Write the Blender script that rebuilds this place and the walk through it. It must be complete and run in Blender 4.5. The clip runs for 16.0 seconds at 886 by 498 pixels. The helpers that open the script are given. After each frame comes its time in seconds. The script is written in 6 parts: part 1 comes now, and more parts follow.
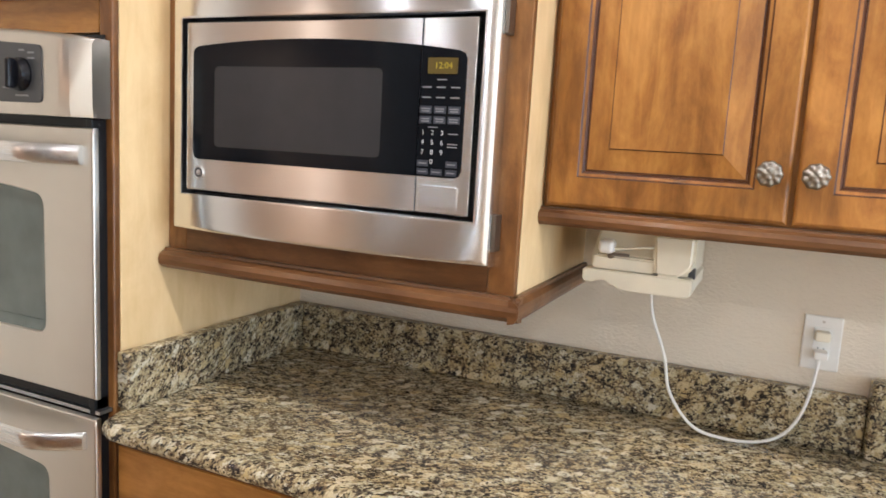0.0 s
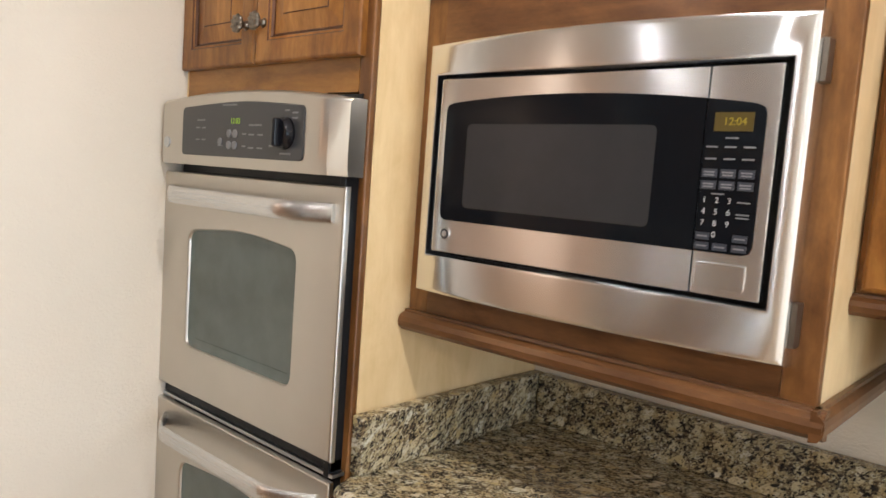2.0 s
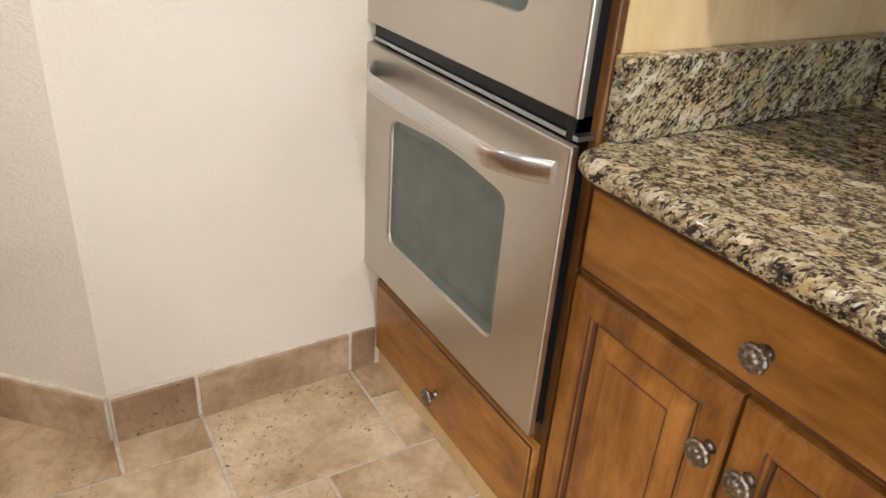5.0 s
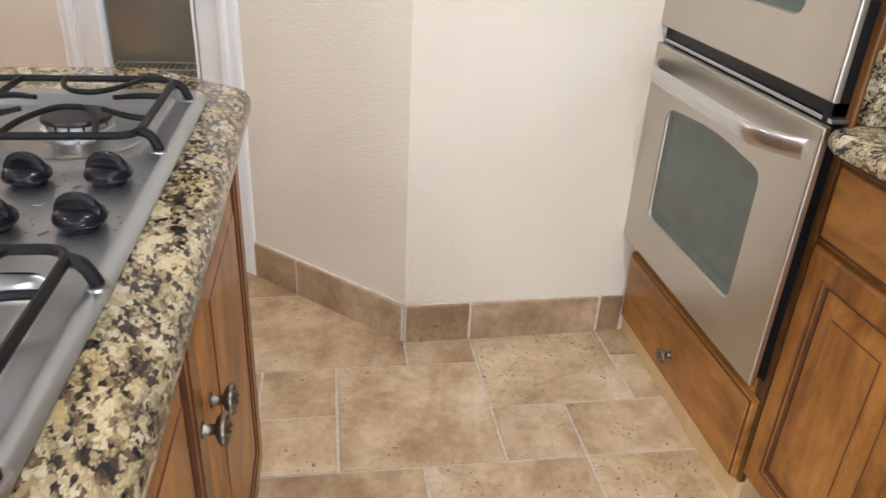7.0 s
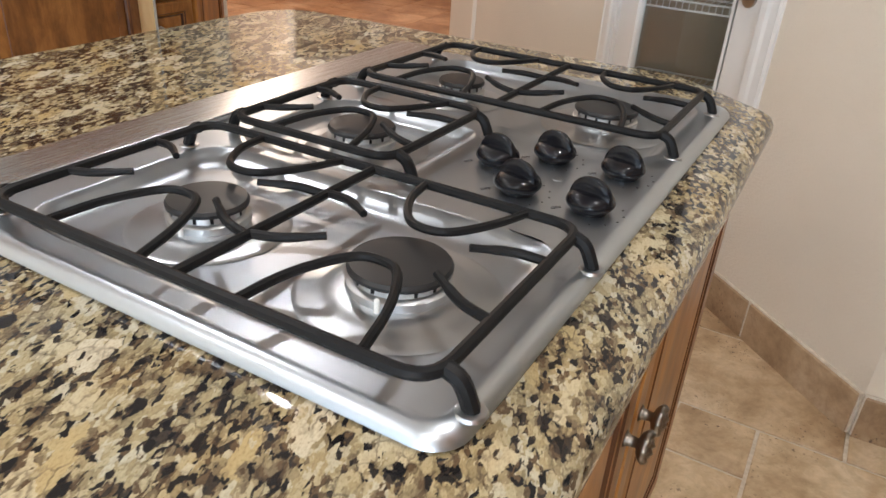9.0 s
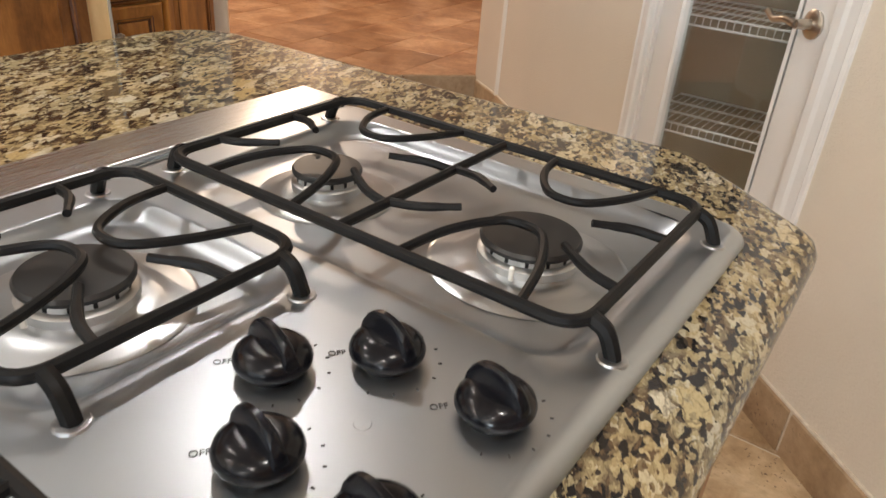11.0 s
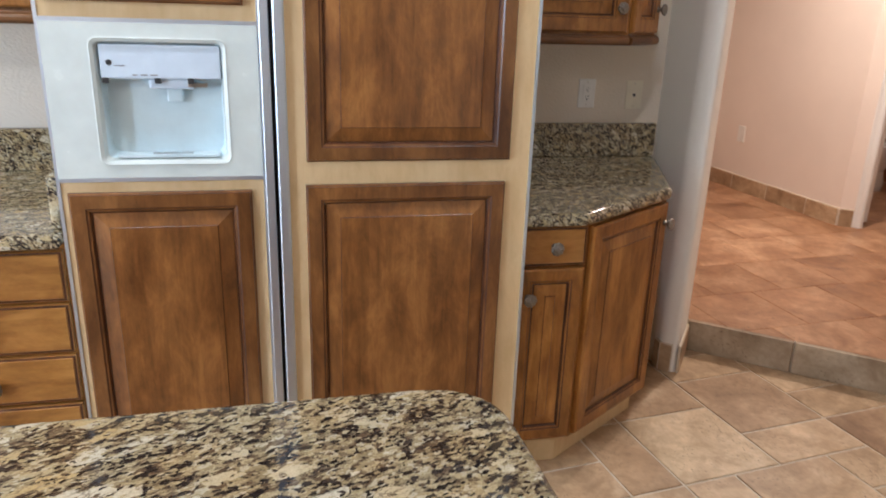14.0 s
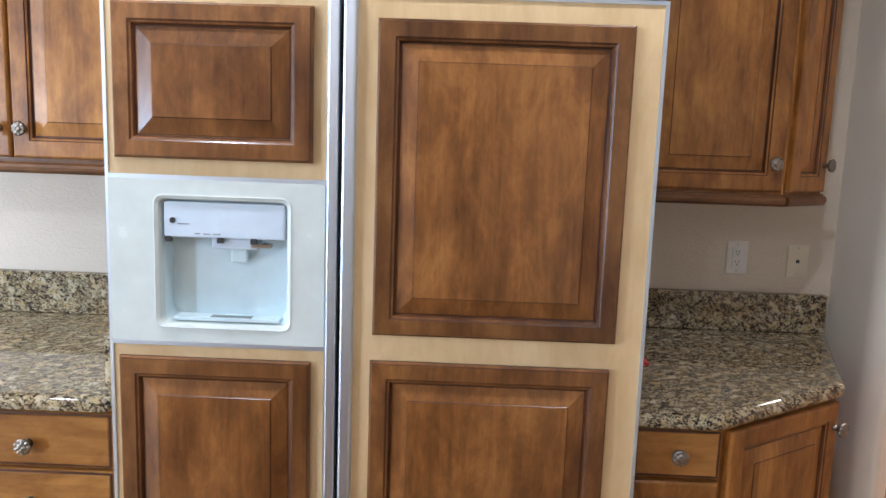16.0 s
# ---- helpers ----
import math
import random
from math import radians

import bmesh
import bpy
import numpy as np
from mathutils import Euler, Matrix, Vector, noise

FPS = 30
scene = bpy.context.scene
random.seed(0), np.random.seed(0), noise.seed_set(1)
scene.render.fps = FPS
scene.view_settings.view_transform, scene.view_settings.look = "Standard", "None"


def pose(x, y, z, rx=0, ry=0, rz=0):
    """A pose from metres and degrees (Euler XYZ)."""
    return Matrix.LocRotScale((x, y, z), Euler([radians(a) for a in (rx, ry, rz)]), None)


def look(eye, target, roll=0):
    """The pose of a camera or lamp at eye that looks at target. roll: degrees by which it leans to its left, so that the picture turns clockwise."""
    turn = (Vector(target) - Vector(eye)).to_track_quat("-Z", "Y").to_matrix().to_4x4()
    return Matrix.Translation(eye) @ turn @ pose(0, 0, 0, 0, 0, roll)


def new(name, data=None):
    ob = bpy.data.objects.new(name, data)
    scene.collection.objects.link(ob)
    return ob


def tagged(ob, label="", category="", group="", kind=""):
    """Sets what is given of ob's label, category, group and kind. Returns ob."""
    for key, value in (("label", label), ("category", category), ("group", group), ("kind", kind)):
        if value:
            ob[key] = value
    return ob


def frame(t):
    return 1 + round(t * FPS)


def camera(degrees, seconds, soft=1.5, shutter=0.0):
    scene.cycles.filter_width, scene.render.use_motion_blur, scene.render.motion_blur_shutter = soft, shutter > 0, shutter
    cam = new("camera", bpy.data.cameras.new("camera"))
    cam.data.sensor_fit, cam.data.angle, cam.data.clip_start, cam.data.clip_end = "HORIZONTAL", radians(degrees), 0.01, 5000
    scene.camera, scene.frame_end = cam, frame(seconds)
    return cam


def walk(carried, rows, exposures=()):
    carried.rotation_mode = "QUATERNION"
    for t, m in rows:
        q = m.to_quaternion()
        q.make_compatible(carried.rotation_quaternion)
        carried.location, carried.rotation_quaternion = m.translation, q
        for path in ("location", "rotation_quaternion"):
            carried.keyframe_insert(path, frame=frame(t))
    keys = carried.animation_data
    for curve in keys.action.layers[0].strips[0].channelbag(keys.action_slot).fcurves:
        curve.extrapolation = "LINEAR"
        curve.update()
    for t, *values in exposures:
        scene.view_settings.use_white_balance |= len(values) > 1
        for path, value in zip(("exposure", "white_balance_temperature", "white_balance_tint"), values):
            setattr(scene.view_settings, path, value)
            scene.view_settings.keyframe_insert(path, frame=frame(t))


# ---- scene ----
cam = camera(62.7, 16.0, shutter=0.2)
PATH = [
    (0, (0.134, 0.154, 1.518), (-0.683, 1.958, 1.236), 3.3),
    (0.5, (0.153, 0.15, 1.528), (-0.854, 1.868, 1.344), 3.5),
    (1, (0.152, 0.153, 1.539), (-0.999, 1.782, 1.4), 3.8),
    (1.5, (0.094, 0.191, 1.561), (-1.159, 1.745, 1.426), 4.0),
    (2, (-0.008, 0.253, 1.54), (-1.335, 1.737, 1.351), 4.2),
    (2.5, (-0.068, 0.307, 1.461), (-1.453, 1.726, 1.195), 4.0),
    (3, (-0.102, 0.407, 1.451), (-1.52, 1.744, 1.001), 4.4),
    (3.5, (-0.128, 0.471, 1.369), (-1.577, 1.716, 0.779), 4.5),
    (4, (-0.238, 0.52, 1.302), (-1.704, 1.657, 0.555), 4.3),
    (4.5, (-0.318, 0.524, 1.268), (-1.799, 1.56, 0.413), 4.2),
    (4.7, (-0.343, 0.515, 1.266), (-1.827, 1.513, 0.371), 4.2),
    (6.8, (-0.026, 0.35, 1.261), (-1.768, 0.71, 0.348), 3.0),
    (7, (0.004, 0.334, 1.265), (-1.75, 0.633, 0.351), 3.1),
    (7.5, (0.054, 0.298, 1.262), (-1.723, 0.338, 0.346), 3.1),
    (8, (0.099, 0.274, 1.252), (-1.611, -0.218, 0.34), 2.0),
    (8.2, (0.095, 0.273, 1.244), (-1.56, -0.389, 0.338), 1.7),
    (10.3, (-0.334, 0.305, 1.262), (-1.838, -0.597, 0.301), 4.7),
    (10.5, (-0.384, 0.295, 1.258), (-1.876, -0.621, 0.29), 4.8),
    (11, (-0.506, 0.241, 1.242), (-1.974, -0.719, 0.282), 4.7),
    (11.5, (-0.604, 0.205, 1.236), (-2.028, -0.821, 0.277), 4.5),
    (12, (-0.755, 0.207, 1.264), (-2.113, -0.906, 0.307), 3.3),
    (12.5, (-0.887, 0.214, 1.379), (-2.133, -1.013, 0.408), 3.9),
    (13, (-0.964, 0.153, 1.437), (-1.934, -1.319, 0.491), 3.2),
    (13.5, (-1.022, 0.096, 1.492), (-1.714, -1.587, 0.663), 2.4),
    (14, (-1.106, 0.069, 1.502), (-1.531, -1.781, 0.872), 1.9),
    (14.5, (-1.216, 0.067, 1.504), (-1.397, -1.876, 1.068), 2.0),
    (15, (-1.27, -0.003, 1.519), (-1.291, -1.972, 1.169), 2.4),
    (15.5, (-1.291, -0.115, 1.537), (-1.244, -2.092, 1.24), 2.2),
    (16, (-1.36, -0.229, 1.543), (-1.325, -2.209, 1.26), 2.0),
]
TONE = [(0, 0.24, 5850, 10), (2.5, -0.05, 6200, 10), (4.5, 0.12, 6250, 10), (7, 0.14, 5850, 10), (8, -0.16, 5850, 10), (10.5, -0.05, 6550, 10), (12, -0.08, 6650, 10),
        (13, -0.15, 6800, 10), (14, 0.05, 5600, 10), (15, 0.06, 5400, 10), (16, 0.1, 5450, 10)]
walk(cam, [(t, look(eye, target, roll)) for t, eye, target, roll in PATH], TONE)

# ---- light ----
world = bpy.data.worlds.new("world")
scene.world = world
world.use_nodes = True
sky = world.node_tree.nodes.new("ShaderNodeTexSky")
sky.sky_type, sky.sun_disc = "NISHITA", False
sky.sun_elevation, sky.sun_rotation = radians(38), radians(70)
world.node_tree.links.new(sky.outputs[0], world.node_tree.nodes["Background"].inputs[0])
world.node_tree.nodes["Background"].inputs[1].default_value = 0.1

EXPOSURE = 0.0
scene.view_settings.exposure = EXPOSURE
CAN_POWER, HALL_POWER, WINDOW_POWER = 15.5, 50.0, 110.0
WARM, COOL, HALLWARM = (1.0, 0.955, 0.9), (0.72, 0.86, 1.0), (1.0, 0.77, 0.58)


def area(name, m, size, power, colour, sy=None, shape="RECTANGLE", spread=180):
    d = bpy.data.lights.new(name, "AREA")
    d.shape, d.size, d.size_y, d.energy, d.color = shape, size, sy or size, power, colour
    d.spread = radians(spread)
    ob = new(name, d)
    ob.matrix_world = m
    return ob


# First follows from a reflection; the rest are assumed, last two purely for brightness.
CANS = [(-1.93, -1.52), (-0.45, -1.5), (-0.55, 0.72), (0.75, 0.7), (1.0, -1.4), (2.4, 0.7), (2.4, -1.4)]
CEIL = 2.74
for cx, cy in CANS:
    area("can_lamp_unseen", pose(cx, cy, CEIL - 0.02), 0.085, CAN_POWER * (0.62 if cx < -1.5 else 0.75 if cy < -1 and cx < 0 else 1.0), WARM, shape="DISK", spread=172)
area("unseen_warm_lamp", pose(-4.15, -3.6, CEIL - 0.04), 0.13, HALL_POWER, HALLWARM, shape="DISK", spread=168)
# Added dim fill inside the bathroom, with no known fixture.
area("unseen_warm_lamp", pose(-5.45, -4.6, CEIL - 0.04), 0.24, HALL_POWER * 0.22, HALLWARM, shape="DISK")
# daylight in two unseen window openings behind the walker; the second is refrigerator-wall fill
area("unseen_window_light", pose(4.44, -0.4, 1.2, 0, 90, 0), 2.1, WINDOW_POWER * 0.8, COOL, 3.7)
area("unseen_window_light", pose(3.8, 1.87, 1.5, -90, 0, 0), 0.84, WINDOW_POWER * 1.5, COOL, 0.5)


# ---- materials ----
def material(name, rough=0.5, metal=0.0, colour=None):
    m = bpy.data.materials.new(name)
    m.use_nodes = True
    b = m.node_tree.nodes["Principled BSDF"]
    b.inputs["Roughness"].default_value, b.inputs["Metallic"].default_value = rough, metal
    if colour:
        b.inputs["Base Color"].default_value = (*colour, 1)
    return m, m.node_tree, b


def node(nt, kind, **given):
    n = nt.nodes.new(kind)
    for k, v in given.items():
        n.inputs[k.replace("_", " ")].default_value = v
    return n


def coords(nt, scale=(1, 1, 1), rot=(0, 0, 0), random_shift=False):
    t = nt.nodes.new("ShaderNodeTexCoord")
    mp = nt.nodes.new("ShaderNodeMapping")
    mp.inputs["Scale"].default_value = scale
    mp.inputs["Rotation"].default_value = [radians(a) for a in rot]
    nt.links.new(t.outputs["Object"], mp.inputs["Vector"])
    if random_shift:
        oi = nt.nodes.new("ShaderNodeObjectInfo")
        mul = nt.nodes.new("ShaderNodeMath")
        mul.operation = "MULTIPLY"
        mul.inputs[1].default_value = 37.0
        nt.links.new(oi.outputs["Random"], mul.inputs[0])
        nt.links.new(mul.outputs[0], mp.inputs["Location"])
    return mp.outputs["Vector"]


def noise_tex(nt, vec, scale, detail=4.0, rough=0.55, dist=0.0):
    n = node(nt, "ShaderNodeTexNoise", Scale=scale, Detail=detail, Roughness=rough, Distortion=dist)
    nt.links.new(vec, n.inputs["Vector"])
    return n.outputs["Fac"]


def ramp(nt, fac, stops, mode="LINEAR"):
    r = nt.nodes.new("ShaderNodeValToRGB")
    r.color_ramp.interpolation = mode
    e = r.color_ramp.elements
    while len(e) < len(stops):
        e.new(0.5)
    for el, (p, c) in zip(e, stops):
        el.position, el.color = p, (*c, 1)
    nt.links.new(fac, r.inputs[0])
    return r.outputs[0]


def mix(nt, a, b, fac, mode="MIX"):
    m = nt.nodes.new("ShaderNodeMix")
    m.data_type, m.blend_type = "RGBA", mode
    for sock, v in ((m.inputs[0], fac), (m.inputs[6], a), (m.inputs[7], b)):
        if hasattr(v, "is_output"):
            nt.links.new(v, sock)
        else:
            sock.default_value = v if not isinstance(v, tuple) else (*v, 1)[:4]
    return m.outputs[2]


def bump(nt, b, height, strength=0.2, dist=0.01):
    n = node(nt, "ShaderNodeBump", Strength=strength, Distance=dist)
    nt.links.new(height, n.inputs["Height"])
    nt.links.new(n.outputs[0], b.inputs["Normal"])


def vary_rough(nt, b, fac, lo, hi):
    m = node(nt, "ShaderNodeMapRange", To_Min=lo, To_Max=hi)
    nt.links.new(fac, m.inputs["Value"])
    nt.links.new(m.outputs[0], b.inputs["Roughness"])


def wood(name, dark, mid, light, rough=0.32, vertical=True, coat=0.15, blotch=0.68, smoky=0.7):
    m, nt, b = material(name, rough)
    s = (22, 22, 1.6) if vertical else (1.6, 22, 22)
    v = coords(nt, s, random_shift=True)
    grain = noise_tex(nt, v, 2.2, 6, 0.6, 0.6)
    big = noise_tex(nt, coords(nt, (1, 1, 0.42) if vertical else (0.42, 1, 1), random_shift=True), 11.0, 6, 0.68, 0.4)
    c1 = ramp(nt, grain, [(0.32, dark), (0.5, mid), (0.7, light)])
    c2 = ramp(nt, big, [(0.36, dark), (0.5, mid), (0.64, light)])
    col = mix(nt, c1, c2, blotch)
    smoke = noise_tex(nt, coords(nt, (1, 1, 0.38) if vertical else (0.38, 1, 1), random_shift=True), 6.5, 7, 0.66, 0.25)
    col = mix(nt, col, ramp(nt, smoke, [(0.34, (0.54, 0.45, 0.37)), (0.5, (0.97, 0.95, 0.92)), (0.66, (1.2, 1.22, 1.2))]), smoky, "MULTIPLY")
    oi = nt.nodes.new("ShaderNodeObjectInfo")
    tint = node(nt, "ShaderNodeMapRange", To_Min=0.86, To_Max=1.1)
    nt.links.new(oi.outputs["Random"], tint.inputs["Value"])
    hsv = nt.nodes.new("ShaderNodeHueSaturation")
    nt.links.new(tint.outputs[0], hsv.inputs["Value"])
    nt.links.new(col, hsv.inputs["Color"])
    nt.links.new(hsv.outputs[0], b.inputs["Base Color"])
    b.inputs["Coat Weight"].default_value = coat
    b.inputs["Coat Roughness"].default_value = 0.18
    b.inputs["Specular IOR Level"].default_value = 0.35
    vary_rough(nt, b, grain, rough - 0.06, rough + 0.12)
    bump(nt, b, grain, 0.06, 0.002)
    return m


WOOD = wood("stained_maple", (0.135, 0.049, 0.009), (0.28, 0.114, 0.022), (0.44, 0.2, 0.047))
WOOD_H = wood("stained_maple_across", (0.17, 0.066, 0.012), (0.3, 0.13, 0.026), (0.43, 0.2, 0.048), vertical=False, smoky=0.45)
PANEL = wood("stained_maple_panel", (0.165, 0.062, 0.012), (0.325, 0.137, 0.028), (0.49, 0.235, 0.058), blotch=0.6)
GLAZE = wood("dark_glaze", (0.05, 0.018, 0.008), (0.085, 0.03, 0.012), (0.14, 0.05, 0.018))
DARKP = wood("dark_panel", (0.1, 0.038, 0.011), (0.205, 0.083, 0.021), (0.34, 0.148, 0.041), blotch=0.66, smoky=0.75)
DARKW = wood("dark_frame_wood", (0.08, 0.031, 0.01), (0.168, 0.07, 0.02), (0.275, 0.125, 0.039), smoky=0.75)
MAPLE = wood("light_maple", (0.6, 0.42, 0.21), (0.67, 0.485, 0.26), (0.73, 0.55, 0.31), rough=0.42, coat=0.05, smoky=0.05)
TRIMW = wood("reddish_trim", (0.07, 0.028, 0.01), (0.13, 0.056, 0.02), (0.2, 0.09, 0.032), vertical=False)


def lean(nt, angle, tilt, stretch):
    """Object coordinates turned by angle about z and tilt about x, then drawn out along their x by stretch."""
    t = nt.nodes.new("ShaderNodeTexCoord")
    mp = nt.nodes.new("ShaderNodeMapping")
    mp.vector_type = "TEXTURE"
    mp.inputs["Rotation"].default_value = (radians(tilt), radians(-tilt), radians(angle))
    mp.inputs["Scale"].default_value = (stretch, 1.0, 0.8)
    nt.links.new(t.outputs["Object"], mp.inputs["Vector"])
    return mp.outputs["Vector"]


def warped(nt, v, scale, amount):
    n = node(nt, "ShaderNodeTexNoise", Scale=scale, Detail=4.0, Roughness=0.6)
    nt.links.new(v, n.inputs["Vector"])
    off = nt.nodes.new("ShaderNodeVectorMath")
    off.operation = "MULTIPLY_ADD"
    nt.links.new(n.outputs["Color"], off.inputs[0])
    off.inputs[1].default_value = (amount,) * 3
    nt.links.new(v, off.inputs[2])
    return off.outputs[0]


def cells(nt, v, scale):
    """Three random values for each cell."""
    vo = node(nt, "ShaderNodeTexVoronoi", Scale=scale, Randomness=1.0)
    nt.links.new(v, vo.inputs["Vector"])
    sep = nt.nodes.new("ShaderNodeSeparateColor")
    nt.links.new(vo.outputs["Color"], sep.inputs[0])
    return sep.outputs


def mad(nt, a, k, c):
    m = nt.nodes.new("ShaderNodeMath")
    m.operation = "MULTIPLY_ADD"
    nt.links.new(a, m.inputs[0])
    m.inputs[1].default_value = k
    if hasattr(c, "is_output"):
        nt.links.new(c, m.inputs[2])
    else:
        m.inputs[2].default_value = c
    return m.outputs[0]


def stone_granite(name, scale, angle, tilt, stretch, gain=1.0, shift=0.0):
    """Polished granite of angular cream, tan and charcoal flakes that lie along one direction."""
    m, nt, b = material(name, 0.08)
    v = lean(nt, angle, tilt, stretch)
    w = warped(nt, v, scale * 1.5, 0.95 / scale)
    flake, chip, big = cells(nt, w, scale), cells(nt, w, scale * 2.3), cells(nt, w, scale * 0.5)
    patch = noise_tex(nt, v, scale * 0.42, 4, 0.6)
    g = lambda *c: tuple(q * gain for q in c)
    stops = [(0.0, g(0.018, 0.017, 0.019)), (0.38, g(0.055, 0.045, 0.038)), (0.45, g(0.135, 0.095, 0.058)), (0.53, g(0.22, 0.175, 0.11)), (0.6, g(0.34, 0.28, 0.165)),
             (0.7, g(0.49, 0.42, 0.265)), (0.81, g(0.4, 0.33, 0.19)), (0.92, g(0.56, 0.51, 0.38))]
    stops = [(max(0.0, q + shift if q else 0.0), c) for q, c in stops]
    level = mad(nt, patch, 1.1, -0.25)
    col = ramp(nt, mad(nt, flake[0], 0.7, level), stops, "CONSTANT")
    col2 = ramp(nt, mad(nt, chip[0], 0.8, mad(nt, patch, 0.9, -0.23)), stops, "CONSTANT")
    col = mix(nt, col, col2, ramp(nt, chip[1], [(0.0, (0, 0, 0)), (0.47, (1, 1, 1))], "CONSTANT"))
    pale = ramp(nt, big[1], [(0.0, g(0.6, 0.52, 0.35)), (0.4, g(0.66, 0.6, 0.46)), (0.7, g(0.52, 0.42, 0.23))], "CONSTANT")
    whole = mix(nt, ramp(nt, big[0], [(0.0, (0, 0, 0)), (0.84, (1, 1, 1))], "CONSTANT"), ramp(nt, chip[2], [(0.0, (1, 1, 1)), (0.8, (0, 0, 0))], "CONSTANT"), 1.0, "MULTIPLY")
    col = mix(nt, col, pale, whole)
    edge = node(nt, "ShaderNodeTexVoronoi", Scale=scale, Randomness=1.0)
    edge.feature = "DISTANCE_TO_EDGE"
    nt.links.new(w, edge.inputs["Vector"])
    seam = mix(nt, ramp(nt, edge.outputs["Distance"], [(0.02, (1, 1, 1)), (0.1, (0, 0, 0))]), ramp(nt, patch, [(0.42, (0.6, 0.6, 0.6)), (0.56, (0.0, 0.0, 0.0))]), 1.0, "MULTIPLY")
    col = mix(nt, col, g(0.06, 0.045, 0.035), seam)
    grit = ramp(nt, noise_tex(nt, v, scale * 6, 4, 0.7), [(0.32, (0.62, 0.58, 0.54)), (0.5, (0.98, 0.97, 0.96)), (0.68, (1.12, 1.12, 1.12))])
    col = mix(nt, col, grit, 0.75, "MULTIPLY")
    rust = ramp(nt, noise_tex(nt, v, scale * 0.16, 3, 0.5), [(0.42, (1, 1, 1)), (0.62, (1.02, 0.9, 0.74))])
    col = mix(nt, col, rust, 0.7, "MULTIPLY")
    nt.links.new(col, b.inputs["Base Color"])
    vary_rough(nt, b, chip[2], 0.035, 0.085)
    return m


GRANITE = stone_granite("granite_island", 92, 24, 12, 2.0, 0.8, 0.03)
GRANITE2 = stone_granite("granite_counter", 118, 46, 35, 2.2, 0.86, 0.01)


def travertine(name, a, bcol, c, rough=0.42, patch=0.6):
    """Honed stone: soft clouds, a few pale fills and clustered pits, each piece of its own tint."""
    m, nt, b = material(name, rough)
    v = coords(nt, random_shift=True)
    cloud = noise_tex(nt, v, 4.2, 6, 0.62, 0.5)
    fine = noise_tex(nt, v, 46, 4, 0.6)
    col = ramp(nt, cloud, [(0.34, a), (0.5, bcol), (0.66, c)])
    wide = noise_tex(nt, v, 1.9, 4, 0.55, 0.9)
    col = mix(nt, col, ramp(nt, wide, [(0.36, (0.7, 0.6, 0.5)), (0.47, (0.98, 0.95, 0.91)), (0.53, (1.02, 1.0, 0.97)), (0.62, (1.16, 1.16, 1.14))]), patch, "MULTIPLY")
    veil = ramp(nt, noise_tex(nt, v, 11, 6, 0.7, 1.2), [(0.4, (0.84, 0.8, 0.75)), (0.52, (1, 1, 1)), (0.66, (1.1, 1.1, 1.1))])
    col = mix(nt, col, veil, 0.75, "MULTIPLY")
    cluster = ramp(nt, noise_tex(nt, v, 5.0, 2, 0.5), [(0.46, (0, 0, 0)), (0.6, (1, 1, 1))])
    pits = mix(nt, ramp(nt, noise_tex(nt, v, 90, 3, 0.6), [(0.33, (1, 1, 1)), (0.38, (0, 0, 0))]), cluster, 1.0, "MULTIPLY")
    col = mix(nt, col, (0.15, 0.1, 0.065), pits)
    fcol = ramp(nt, fine, [(0.32, (0.86, 0.84, 0.82)), (0.5, (1, 0.99, 0.98)), (0.68, (1.07, 1.07, 1.06))])
    col = mix(nt, col, fcol, 0.8, "MULTIPLY")
    oi = nt.nodes.new("ShaderNodeObjectInfo")
    gi = nt.nodes.new("ShaderNodeNewGeometry")
    add = nt.nodes.new("ShaderNodeMath")
    add.operation = "ADD"
    fr = nt.nodes.new("ShaderNodeMath")
    fr.operation = "FRACT"
    nt.links.new(oi.outputs["Random"], add.inputs[0])
    nt.links.new(gi.outputs["Random Per Island"], add.inputs[1])
    nt.links.new(add.outputs[0], fr.inputs[0])
    tint = ramp(nt, fr.outputs[0], [(0.0, (0.74, 0.66, 0.58)), (0.3, (0.95, 0.9, 0.85)), (0.7, (1.06, 1.04, 1.0)), (1.0, (0.85, 0.78, 0.7))])
    col = mix(nt, col, tint, 0.9, "MULTIPLY")
    nt.links.new(col, b.inputs["Base Color"])
    vary_rough(nt, b, cloud, rough - 0.12, rough + 0.15)
    bump(nt, b, fine, 0.12, 0.002)
    return m


TILE = travertine("travertine", (0.42, 0.315, 0.195), (0.575, 0.46, 0.31), (0.7, 0.605, 0.46), patch=0.85)
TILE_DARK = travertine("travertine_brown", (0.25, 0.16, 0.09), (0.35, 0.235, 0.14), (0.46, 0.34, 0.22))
# Browner passage tiles; weaker light there is put into the colour too.
TILE_TAN_DIM = travertine("travertine_tan_dim", (0.34, 0.24, 0.145), (0.48, 0.355, 0.225), (0.61, 0.485, 0.34), patch=0.85)
TILE_HALL = travertine("travertine_hall", (0.28, 0.145, 0.08), (0.4, 0.235, 0.135), (0.52, 0.345, 0.225), 0.38, 0.85)
TILE_BASE = travertine("travertine_base", (0.32, 0.225, 0.14), (0.44, 0.325, 0.21), (0.54, 0.425, 0.3), 0.5)
TILE_RISE = travertine("travertine_riser", (0.34, 0.28, 0.2), (0.43, 0.36, 0.27), (0.52, 0.45, 0.35), 0.5)
GROUT = material("grout", 0.85)
_m, _nt, _b = GROUT
_v = coords(_nt)
_nt.links.new(ramp(_nt, noise_tex(_nt, _v, 60, 4), [(0.3, (0.52, 0.44, 0.34)), (0.7, (0.69, 0.62, 0.51))]), _b.inputs["Base Color"])
